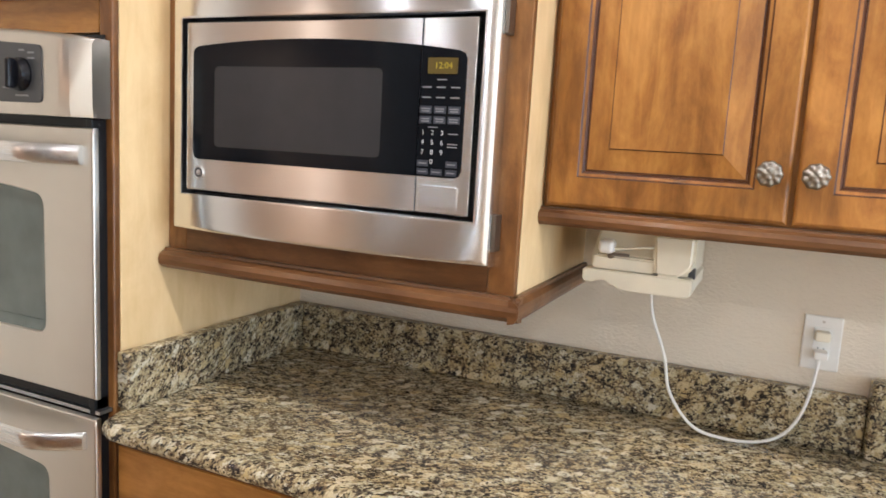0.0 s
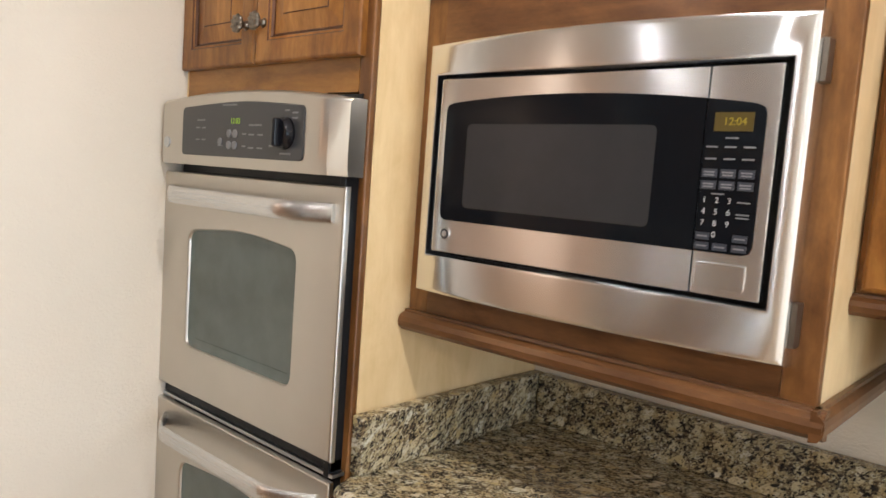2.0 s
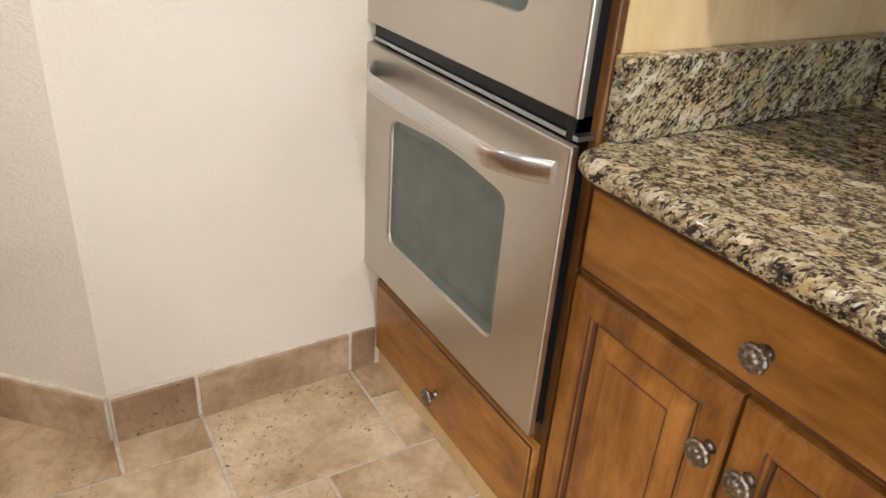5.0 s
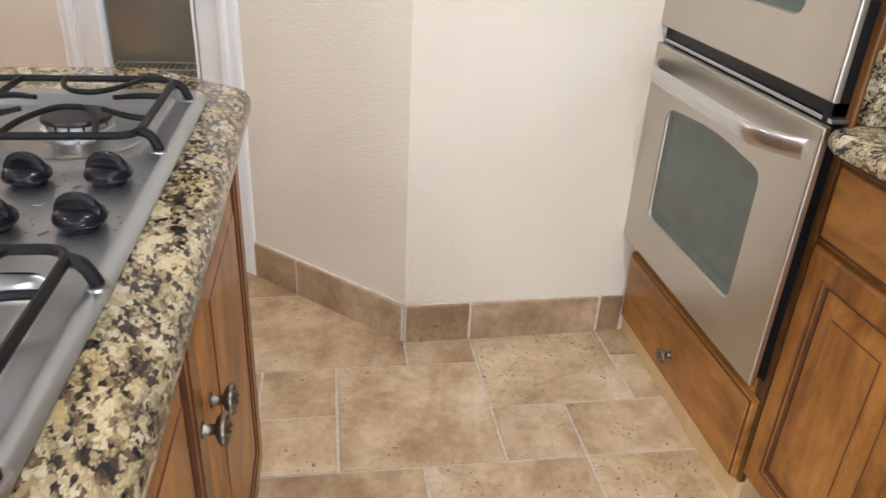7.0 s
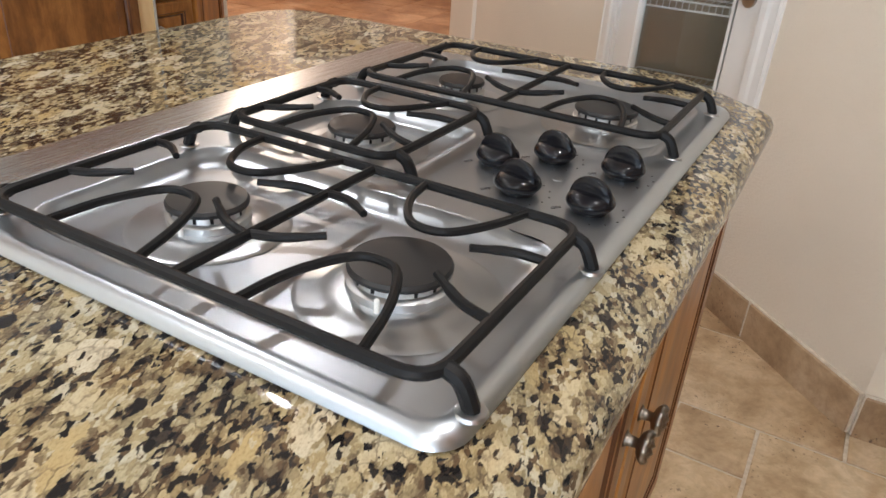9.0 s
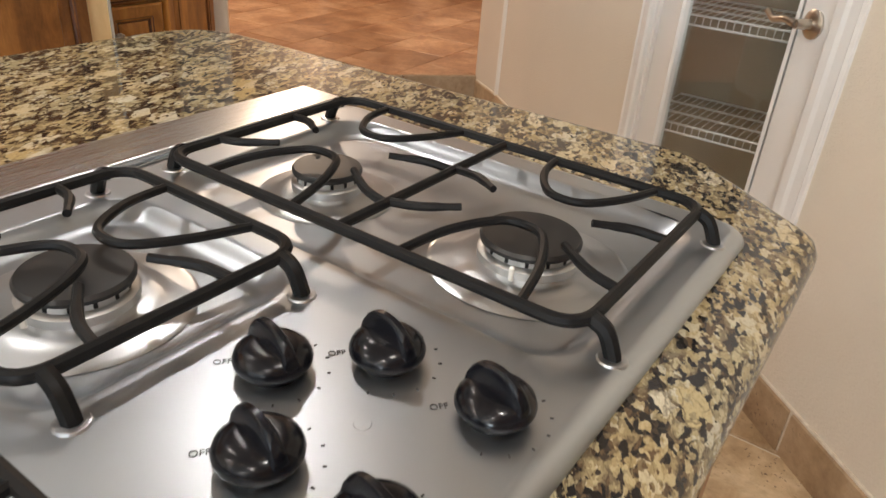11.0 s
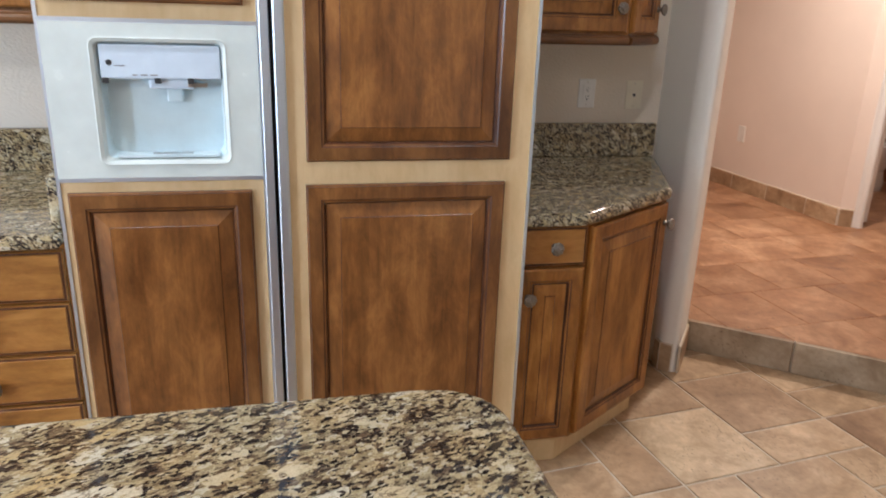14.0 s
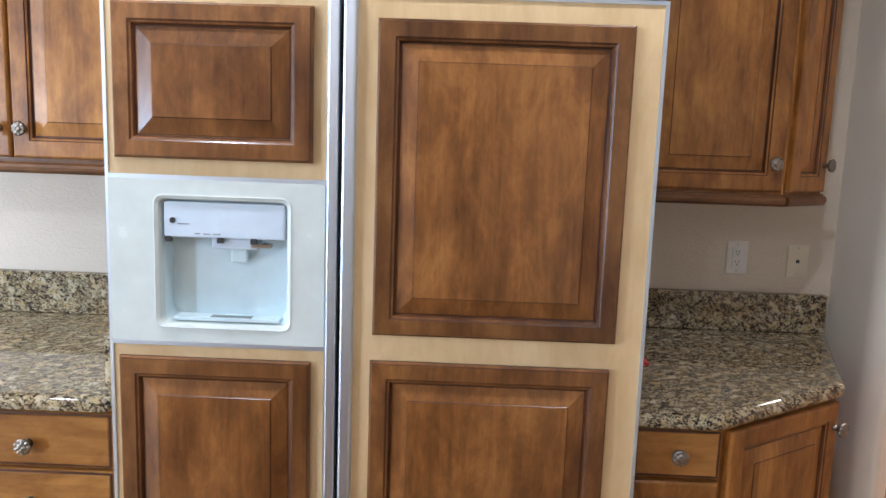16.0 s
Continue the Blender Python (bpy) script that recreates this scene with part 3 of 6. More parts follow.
# recessed ceiling lamps, all out of view
for cx, cy in CANS:
    c = thing("ceiling_lamp_unseen", pose(cx, cy, CEIL), "round white recessed ceiling lamp, unseen and mostly assumed", "ceiling lamp", "recessed ceiling lamps")
    part("trim_ring", lathe(bmesh.new(), [(0.046, 0.0), (0.095, 0.0), (0.095, -0.004), (0.088, -0.008), (0.05, -0.004)], 32, pose(cx, cy, CEIL)), WHITE, c, smooth=True)
    part("lens", lathe(bmesh.new(), [(0.045, 0.004), (0.045, -0.002)], 24, pose(cx, cy, CEIL)), LENS, c)

# floors
ground = solid("floor", bx(-4.4, 4.7, -3.3, 2.1, -0.12, -0.005), GROUT, "beige travertine tile floor in a mixed pattern with pale grout", "floor", "structure")
hall_pts = [(-2.2, -3.42), (-2.95, -2.76), (-3.96, -1.905), (-4.6, -1.5), (-7.6, -2.3), (-8.2, -6.6), (-1.8, -6.6)]
hall = solid("floor_hall", slab(hall_pts, [(0, -0.1), (0, 0.1475)]), GROUT_HALL, "raised hall floor of warm travertine tiles", "floor", "structure")

# skirting of travertine pieces
def baseboard(p, q, lengths, z=0.0, label="tan travertine baseboard pieces", h=0.127):
    m = along(p, q)
    t = thing("baseboard", m, label, "baseboard", kind="structure")
    x, w, k = 0.0, dist(p, q), 0
    while x < w - 0.01:
        ln = min(lengths[k % len(lengths)], w - x)
        bm = bmesh.new()
        loft(bm, [[(x + 0.005, 0.001, z), (x + ln - 0.005, 0.001, z), (x + ln - 0.005, -0.013, z), (x + 0.005, -0.013, z)],
                  [(x + 0.005, 0.001, z + h - 0.006), (x + ln - 0.005, 0.001, z + h - 0.006), (x + ln - 0.005, -0.013, z + h - 0.006), (x + 0.005, -0.013, z + h - 0.006)],
                  [(x + 0.007, 0.001, z + h), (x + ln - 0.007, 0.001, z + h), (x + ln - 0.007, -0.009, z + h), (x + 0.007, -0.009, z + h)]], True, True)
        part("tile", bm, TILE_BASE, t, m=m)
        x += ln
        k += 1
    part("grout", bx(0, w, -0.0095, 0.0, z, z + h + 0.005, bev=0.003), GROUT, t, m=m)
    return t


baseboard((LEFT_X + 0.02, 0.54), (LEFT_X, 1.235), [0.2, 0.41, 0.08])
baseboard(D0, A, [0.2, 0.44])
baseboard(R, D1, [0.16, 0.4, 0.405, 0.4])
baseboard(J, R, [0.3])
baseboard((-2.72, -2.62), (-2.72, -2.57), [0.1])
baseboard((-2.715, -2.575), (L0[0] + 0.012, L0[1] - 0.02), [0.1])
baseboard(L0, L1, [0.3])
baseboard((-4.7, -6.0), (-4.86, -4.08), [0.41, 0.4, 0.41], 0.15, "brownish travertine baseboard in the hall", 0.12)
baseboard((-4.86, -4.08), (-4.936, -4.028), [0.2], 0.15, "brownish travertine baseboard in the hall", 0.12)
baseboard((-5.69, -3.51), (-6.9, -2.68), [0.41], 0.15, "brownish travertine baseboard in the hall", 0.12)

# the step up to the hall
SM = along(L1, J)
st = thing("step", SM, "low step faced with grey-tan travertine pieces", "step", kind="structure")
w, x = dist(L1, J), 0.0
for ln in (0.46, 0.44, w - 0.9):
    part("tile", bx(x + 0.003, x + ln - 0.003, -0.012, 0.03, 0, 0.149, bev=0.004), TILE_RISE, st, m=SM @ pose(0, 0, 0) @ Matrix.Diagonal((1, -1, 1, 1)))
    x += ln
part("grout", bx(0, w, 0.0, 0.008, 0, 0.147), GROUT, st, m=SM @ Matrix.Diagonal((1, -1, 1, 1)))

# casings and the pantry door
def casing(parent, m, x0, x1, z0, z1, name="casing"):
    """Stepped white moulding in the local frame, proud of y=0."""
    wdt = x1 - x0
    prof = [(0, 0), (0, -0.012), (0.12, -0.016), (0.2, -0.012), (0.5, -0.014), (0.62, -0.02), (0.9, -0.021), (1.0, -0.015), (1.0, 0)]
    bm = bmesh.new()
    if wdt < z1 - z0:
        loft(bm, [[(x0 + u * wdt, y, z) for u, y in prof] for z in (z0, z1)], True, True)
    else:
        loft(bm, [[(x, y, z0 + u * (z1 - z0)) for u, y in prof] for x in (x0, x1)], True, True)
    return part(name, bm, WHITE, parent, m=m)


PW = dist(D1, D0)
pd = thing("door_1", PANTRY, "white glazed pantry door, closed, with lever handle", "door", kind="structure")
casing(pd, PANTRY, 0.005, 0.078, 0, 2.12)
casing(pd, PANTRY, PW + 0.005, PW - 0.078, 0, 2.12)
casing(pd, PANTRY, 0.0, PW, 2.05, 2.125)
X0, X1 = 0.095, 0.865
part("jamb", bx(0.076, 0.093, 0.0, 0.12, 0, 2.055), WHITE, pd, m=PANTRY)
part("jamb", bx(0.868, 0.885, 0.0, 0.12, 0, 2.055), WHITE, pd, m=PANTRY)
part("stile", bx(X0, X0 + 0.115, 0.012, 0.05, 0.012, 2.04, bev=0.003), WHITE, pd, m=PANTRY)
part("stile", bx(X1 - 0.115, X1, 0.012, 0.05, 0.012, 2.04, bev=0.003), WHITE, pd, m=PANTRY)
part("rail", bx(X0 + 0.115, X1 - 0.115, 0.012, 0.05, 0.012, 0.25, bev=0.003), WHITE, pd, m=PANTRY)
part("rail", bx(X0 + 0.115, X1 - 0.115, 0.012, 0.05, 1.92, 2.04, bev=0.003), WHITE, pd, m=PANTRY)
bm = bmesh.new()
gx0, gx1, gz0, gz1 = X0 + 0.115, X1 - 0.115, 0.25, 1.92
loft(bm, [rect(gx0, gx1, gz0, gz1, i, y) for i, y in ((0, 0.008), (0.012, 0.006), (0.018, 0.014), (0.018, 0.028))])
part("glazing_bead", bm, WHITE, pd, m=PANTRY)
pane = part("pane", bx(gx0 - 0.005, gx1 + 0.005, 0.028, 0.033, gz0 - 0.005, gz1 + 0.005), GLASS, pd, "clear glass pane", m=PANTRY)
pane.visible_shadow = False
for hz in (0.26, 1.02, 1.8):
    part("hinge", bx(X0 - 0.012, X0 + 0.006, 0.0, 0.014, hz - 0.05, hz + 0.05, bev=0.002), NICKEL, pd, "satin nickel hinge", m=PANTRY)
bm = bmesh.new()
HX, HZ = X1 - 0.065, 0.955
lathe(bm, [(0.033, 0), (0.033, 0.006), (0.026, 0.011), (0.012, 0.013), (0.011, 0.05)], 24, PANTRY @ pose(HX, 0.012, HZ, 90, 0, 0))
tube(bm, [PANTRY @ Vector(p) for p in curve([(HX, -0.038, HZ), (HX - 0.035, -0.041, HZ + 0.004), (HX - 0.075, -0.04, HZ - 0.004), (HX - 0.11, -0.036, HZ + 0.008)], 5)], 0.0085, 10)
part("lever_handle", bm, NICKEL, pd, "satin nickel lever handle", smooth=True)
# wire shelves and white skirting in the pantry
solid("baseboard", bx(-3.399, -3.384, -1.05, 0.84, 0, 0.14, bev=0.003), WHITE, "white painted pantry baseboard", "baseboard", "structure")
for sz in (0.465, 0.83, 1.2, 1.57):
    s = thing("wire_shelf", pose(-3.2, 0.1, sz), "white wire shelf in the dim pantry", "shelf", "pantry wire shelves")
    for xx, zz in ((-3.0, 0.0), (-3.0, -0.032), (-3.13, 0.0), (-3.26, 0.0), (-3.39, 0.0)):
        part("rod", tube(bmesh.new(), [(xx, -0.58, sz + zz), (xx, 0.83, sz + zz)], 0.0042, 6), WHITEP, s)
    bm = bmesh.new()
    for k in range(56):
        yy = -0.575 + k * 0.025
        tube(bm, [(-3.395, yy, sz + 0.003), (-3.0, yy, sz + 0.003), (-2.996, yy, sz - 0.032)], 0.0018, 4)
    tagged(part("wires", bm, WHITEP, s), kind="stuff")

# bathroom doorway and what stands beyond it
BM = along((-4.86, -4.08), (-6.9, -2.68))
bd = thing("door_2", BM @ pose(0.1, 0, 0.15), "white cased bathroom doorway, open", "doorway", kind="structure")
casing(bd, BM, 0.09, 0.15, 0.15, 2.25)
casing(bd, BM, 0.985, 0.91, 0.15, 2.25)
casing(bd, BM, 0.09, 0.985, 2.19, 2.26)
part("jamb", bx(0.139, 0.158, -0.004, 0.125, 0.15, 2.2), WHITE, bd, m=BM)
part("jamb", bx(0.902, 0.921, -0.004, 0.125, 0.15, 2.2), WHITE, bd, m=BM)
part("door_leaf", bx(0.16, 0.2, 0.13, 0.86, 0.165, 2.18, bev=0.004), WHITE, bd, "white door leaf swung open", m=BM @ pose(0.0, 0, 0))
part("hinge", bx(0.155, 0.163, 0.08, 0.13, 0.42, 0.52), NICKEL, bd, m=BM)
TB = along((-6.1, -6.0), (-6.95, -3.5))
wt = thing("wall_tile", TB, "brown tile wainscot in the bathroom", "wall tile", kind="structure")
for r in range(3):
    for c in range(7):
        part("tile", bx(c * 0.36 + 0.004, c * 0.36 + 0.356, -0.012, 0, 0.15 + r * 0.36 + 0.004, 0.15 + r * 0.36 + 0.356, bev=0.003), BROWNTILE, wt, m=TB)
part("grout", bx(0, 2.5, -0.008, 0.0, 0.15, 1.235), GROUT, wt, m=TB)


def toilet(m):
    t = thing("toilet", m, "white toilet with the lid up", "toilet")
    part("tank", bx(-0.22, 0.22, -0.2, -0.02, 0.40, 0.78, bev=0.03, seg=3), PORCELAIN, t, m=m, smooth=True)
    part("tank_lid", bx(-0.235, 0.235, -0.215, -0.01, 0.78, 0.815, bev=0.012), PORCELAIN, t, m=m, smooth=True)
    oval = [(0.18 * math.cos(a), -0.44 + 0.24 * math.sin(a)) for a in [2 * math.pi * k / 24 for k in range(24)]]
    part("bowl", slab(oval, [(0.09, 0.0), (0.08, 0.06), (0.1, 0.16), (0.04, 0.27), (0.0, 0.36), (0.0, 0.39), (0.03, 0.395)]), PORCELAIN, t, m=m, smooth=True)
    lid = [(0.185 * math.cos(a), 0.24 * math.sin(a)) for a in [2 * math.pi * k / 24 for k in range(24)]]
    part("lid", slab(lid, [(0.004, 0), (0, 0.006), (0, 0.014), (0.006, 0.02)]), PORCELAIN, t, "raised oval lid", m=m @ pose(0, -0.235, 0.65, 80, 0, 0), smooth=True)


def basin(m):
    t = thing("pedestal_sink", m, "white pedestal sink in the bathroom", "sink")
    oval = [(0.28 * math.cos(a), -0.26 + 0.24 * math.sin(a)) for a in [2 * math.pi * k / 28 for k in range(28)]]
    part("bowl", slab(oval, [(0.16, 0.62), (0.06, 0.7), (0.0, 0.8), (0.0, 0.83), (0.03, 0.84), (0.06, 0.79), (0.14, 0.74)]), PORCELAIN, t, m=m, smooth=True)
    part("pedestal", lathe(bmesh.new(), [(0.13, 0), (0.12, 0.04), (0.085, 0.12), (0.075, 0.5), (0.11, 0.66)], 24, m @ pose(0, -0.22, 0)), PORCELAIN, t, smooth=True)


toilet(TB @ pose(0.86, 0, 0.15))
basin(TB @ pose(1.82, 0, 0.15))
bm = bx(-0.04, 0.04, -0.008, 0, 0.52, 0.65, bev=0.003)
sp = thing("outlet_plate", along((-4.7, -6.0), (-4.86, -4.08)) @ pose(0.83, 0, 0.02), "white wall plate low on the hall wall", "wall plate")
part("plate", bm, WHITEP, sp, m=along((-4.7, -6.0), (-4.86, -4.08)) @ pose(0.83, 0, 0.02))


# ---- the oven run along the back wall ----
FY = 1.24
TM = pose(0, FY, 0)


def oven_tower():
    t = thing("oven_cabinet", pose(-1.48, FY, 0), "tall stained maple oven cabinet with light maple side", "cabinet")
    part("side_panel", bx(-1.135, -1.115, FY + 0.018, BACK_Y, 0, 2.45, bev=0.001), MAPLE, t, "light maple side panel")
    part("side_panel", bx(-1.842, -1.825, FY + 0.018, BACK_Y, 0, 2.45), MAPLE, t)
    part("top", bx(-1.825, -1.135, FY + 0.018, BACK_Y, 2.43, 2.45), MAPLE, t)
    part("floor_panel", bx(-1.825, -1.135, FY + 0.018, BACK_Y, 0.06, 0.08), MAPLE, t)
    part("stile", bx(-1.152, -1.115, FY, FY + 0.018, 0.06, 2.45, bev=0.004), DARKW, t, "dark glazed face-frame edge")
    part("stile", bx(-1.845, -1.832, FY, FY + 0.018, 0.0, 2.45), MAPLE, t, "light maple filler strip")
    part("rail", bx(-1.832, -1.152, FY, FY + 0.018, 1.705, 1.785), WOOD_H, t)
    part("rail", bx(-1.832, -1.152, FY, FY + 0.018, 2.4, 2.45), WOOD_H, t)
    part("rail", bx(-1.832, -1.152, FY, FY + 0.018, 0.285, 0.335), WOOD_H, t)
    part("toe_strip", bx(-1.832, -1.115, FY - 0.004, FY + 0.016, 0.0, 0.06), MAPLE, t, "light maple strip at the floor")
    door(t, TM, -1.84, -1.508, 1.775, 2.4, (-1.54, 1.865))
    door(t, TM, -1.503, -1.137, 1.775, 2.4, (-1.47, 1.865))
    drawer(t, TM, -1.828, -1.128, 0.066, 0.285, (-1.49, 0.15))
    part("oven_shelf", bx(-1.825, -1.135, FY + 0.02, BACK_Y, 0.3, 0.32), MAPLE, t)


oven_tower()


def arched(x0, x1, z0, z1, rise, r, y, n=10):
    """A window outline: rounded corners below and above, and a bowed top."""
    pts = rounded([(x0, z0), (x1, z0), (x1, z1 - rise), ((x0 + x1) / 2 + 0.02, z1 + 0.002), (x0, z1 - rise)], [r, r, r, 0.22 * (x1 - x0), r], 6)
    return [(x, y, z) for x, z in pts]


def shifted(loop, d, y):
    pts = offset_poly([(x, z) for x, _, z in loop], d)
    return [(x, y, z) for x, z in pts]


def oven():
    t = thing("double_oven", pose(-1.48, 1.19, 0.33), "stainless double wall oven with grey-green windows", "oven")
    X0, X1 = -1.848, -1.114
    part("body", bx(X0 + 0.012, X1 - 0.02, 1.236, 1.78, 0.335, 1.7), BLACK, t)
    part("side_strip", bx(X1 - 0.035, X1 - 0.018, 1.204, FY, 0.345, 1.53, bev=0.002), BLACK, t, "black enamel edge beside the doors")
    part("trim_strip", bx(X0, X1 - 0.006, 1.205, 1.238, 0.908, 0.916), CHROME, t, "thin bright strip between the doors")
    part("trim_strip", bx(X0, X1 - 0.018, 1.21, 1.238, 0.918, 0.942), BLACK, t)
    # control panel, bowed at its ends and on top
    n, cols = 24, []
    for k in range(n + 1):
        u = k / n
        xx = X0 + 0.003 + u * (X1 - 0.008 - X0)
        yb = 1.168 + 0.03 * max(0.0, (u - 0.93) / 0.07) ** 3 + 0.05 * max(0.0, (0.03 - u) / 0.03) ** 2
        zt = 1.688 + 0.020 * (1 - (2 * u - 1) ** 2)
        cols.append([(xx, yb, 1.532), (xx, yb - 0.003, 1.55), (xx, yb - 0.003, zt - 0.012), (xx, yb + 0.004, zt - 0.003), (xx, yb + 0.012, zt), (xx, 1.238, zt), (xx, 1.238, 1.532)])
    bm = bmesh.new()
    loft(bm, cols, True, True)
    cp = part("control_panel", bm, STEEL, t, "bowed stainless control panel", smooth=True)
    out = arched(-1.712, -1.222, 1.556, 1.682, 0.012, 0.014, 1.1645)
    bm = bmesh.new()
    loft(bm, [shifted(out, 0, 1.168), shifted(out, 0, 1.163), shifted(out, 0.002, 1.162)], False, True)
    part("display_panel", bm, PANELGREY, cp, "dark grey panel with green clock")
    face = lambda x, z, y=1.1615: pose(x, y, z, 90, 0, 0)
    letters("clock", "12:03", 0.018, face(-1.475, 1.637), LEDGREEN, cp, "green clock digits")
    for x0, x1, z in [(-1.64, -1.605, 1.638), (-1.645, -1.628, 1.62), (-1.618, -1.601, 1.62), (-1.645, -1.628, 1.592), (-1.618, -1.601, 1.592), (-1.53, -1.47, 1.672), (-1.545, -1.525, 1.58),
                      (-1.42, -1.37, 1.627), (-1.42, -1.4, 1.606), (-1.385, -1.365, 1.606), (-1.42, -1.4, 1.577), (-1.385, -1.365, 1.577), (-1.445, -1.43, 1.607), (-1.445, -1.43, 1.58),
                      (-1.34, -1.318, 1.583), (-1.3, -1.262, 1.568), (-1.262, -1.243, 1.653), (-1.287, -1.272, 1.658), (-1.262, -1.243, 1.642)]:
        part("lettering", bx(x0, x1, 1.1612, 1.1622, z, z + 0.0035), INK, cp)
    for x, z in ((-1.498, 1.609), (-1.474, 1.609), (-1.498, 1.583), (-1.474, 1.583)):
        part("button", lathe(bmesh.new(), [(0.0095, 0), (0.0095, 0.002), (0.007, 0.003)], 14, pose(x, 1.162, z, 90, 0, 0)), INK, cp)
    part("button", lathe(bmesh.new(), [(0.009, 0), (0.009, 0.002)], 14, pose(-1.535, 1.162, 1.59, 90, 0, 0)), INK, cp)
    km = pose(-1.284, 1.162, 1.612, 90, 0, 0)
    kb = lathe(bmesh.new(), [(0.034, 0), (0.034, 0.005), (0.029, 0.01), (0.026, 0.016), (0.02, 0.018)], 28, km)
    box(kb, -1.291, -1.277, 1.13, 1.149, 1.582, 1.642, bev=0.005)
    part("knob", kb, KNOBBLACK, cp, "glossy black oven dial", smooth=True)
    part("badge", lathe(bmesh.new(), [(0.014, 0), (0.014, 0.003), (0.01, 0.004)], 20, pose(-1.79, 1.165, 1.585, 90, 0, 0)), CHROME, cp, "small round maker's badge")
    for z0, z1, wz0, wz1, hz in ((0.947, 1.512, 1.064, 1.391, 1.457), (0.34, 0.904, 0.456, 0.785, 0.853)):
        bm = bmesh.new()
        win = arched(-1.715, -1.26, wz0, wz1, 0.02, 0.034, 1.19)
        n = len(win)
        # the steel face runs from the rectangle to the window's outline
        c = ((-1.715 - 1.262) / 2, (wz0 + wz1) / 2)
        ring = []
        for x, _, z in win:
            dx, dz = x - c[0], z - c[1]
            k = min(((X1 - 0.005 - c[0]) if dx > 0 else (X0 + 0.005 - c[0])) / dx if abs(dx) > 1e-6 else 1e9, ((z1 - 0.005 - c[1]) if dz > 0 else (z0 + 0.005 - c[1])) / dz if abs(dz) > 1e-6 else 1e9)
            ring.append((c[0] + dx * k, 1.19, c[1] + dz * k))
        for cx, cz in ((X0 + 0.005, z0 + 0.005), (X1 - 0.005, z0 + 0.005), (X1 - 0.005, z1 - 0.005), (X0 + 0.005, z1 - 0.005)):
            i = min(range(n), key=lambda q: (ring[q][0] - cx) ** 2 + (ring[q][2] - cz) ** 2)
            ring[i] = (cx, 1.19, cz)
        grow = lambda lp, d, y: [(c[0] + (x - c[0]) * (1 + d / 0.365), y, c[1] + (z - c[1]) * (1 + d / 0.28)) for x, _, z in lp]
        loft(bm, [grow(ring, -0.02, 1.234), grow(ring, -0.01, 1.206), grow(ring, 0.005, 1.204), grow(ring, 0.005, 1.194), grow(ring, 0.003, 1.191), ring, shifted(win, 0.0, 1.19), shifted(win, 0.003, 1.192), shifted(win, 0.005, 1.197)])
        d = part("oven_door", bm, STEEL, t, "brushed stainless oven door", smooth=True)
        bm = bmesh.new()
        loft(bm, [shifted(win, 0.004, 1.197), shifted(win, 0.012, 1.2), shifted(win, 0.028, 1.2025)], False, True)
        part("window", bm, OVENGLASS, d, "grey-green glass window", smooth=True)
        hp = []
        for k in range(21):
            u = k / 20
            bow = 1 - (2 * u - 1) ** 2
            hp.append((-1.79 + u * 0.65, 1.186 - 0.058 * min(1, bow * 1.9) ** 0.8, hz + 0.0))
        bm = bmesh.new()
        loops = []
        for i, (x, y, z) in enumerate(hp):
            loops.append([(x + 0.0, y + 0.009 * math.cos(a), z + 0.0205 * math.sin(a)) for a in [2 * math.pi * q / 12 for q in range(12)]])
        loft(bm, loops, True, True)
        part("handle", bm, HANDLE, d, "bowed brushed steel handle", smooth=True)


oven()


def microwave_cabinet():
    y0 = 1.39
    t = thing("microwave_cabinet", pose(-0.7, y0, 1.24), "stained maple wall cabinet around the microwave", "cabinet")
    part("side_panel", bx(-0.3, -0.28, y0 + 0.018, BACK_Y, 1.24, 2.45), MAPLE, t, "light maple side panel")
    part("bottom_panel", bx(-1.113, -0.3, y0 + 0.018, BACK_Y, 1.242, 1.26), MAPLE, t)
    part("top_panel", bx(-1.113, -0.3, y0 + 0.018, BACK_Y, 2.43, 2.45), MAPLE, t)
    for nm, a in (("stile", (-1.113, -1.06, 1.24, 1.93)), ("stile", (-0.333, -0.279, 1.24, 1.93)), ):
        part(nm, bx(a[0], a[1], y0, y0 + 0.018, a[2], a[3], bev=0.003), DARKW, t)
    part("rail", bx(-1.06, -0.333, y0 + 0.0005, y0 + 0.018, 1.24, 1.315), TRIMW, t)
    part("rail", bx(-1.06, -0.333, y0 + 0.0005, y0 + 0.018, 1.8, 1.93), TRIMW, t)
    part("rail", bx(-1.113, -0.279, y0 + 0.0005, y0 + 0.018, 2.4, 2.45), TRIMW, t)
    moulding(t, pose(0, y0 + 0.002, 0), -1.112, -0.262, 1.207, 1.254, 0.034)
    moulding(t, pose(-0.279, BACK_Y, 0, 0, 0, 90), -(BACK_Y - y0 + 0.03), 0.0, 1.207, 1.254, 0.02)
    M = pose(0, y0, 0)
    door(t, M, -1.105, -0.7, 1.925, 2.4, (-0.735, 1.98))
    door(t, M, -0.694, -0.287, 1.925, 2.4, (-0.66, 1.98))
    part("bracket", bx(-0.321, -0.313, 1.362, 1.389, 1.335, 1.4), PEWTER, t)
    part("bracket", bx(-0.321, -0.313, 1.362, 1.389, 1.715, 1.775), PEWTER, t)


microwave_cabinet()


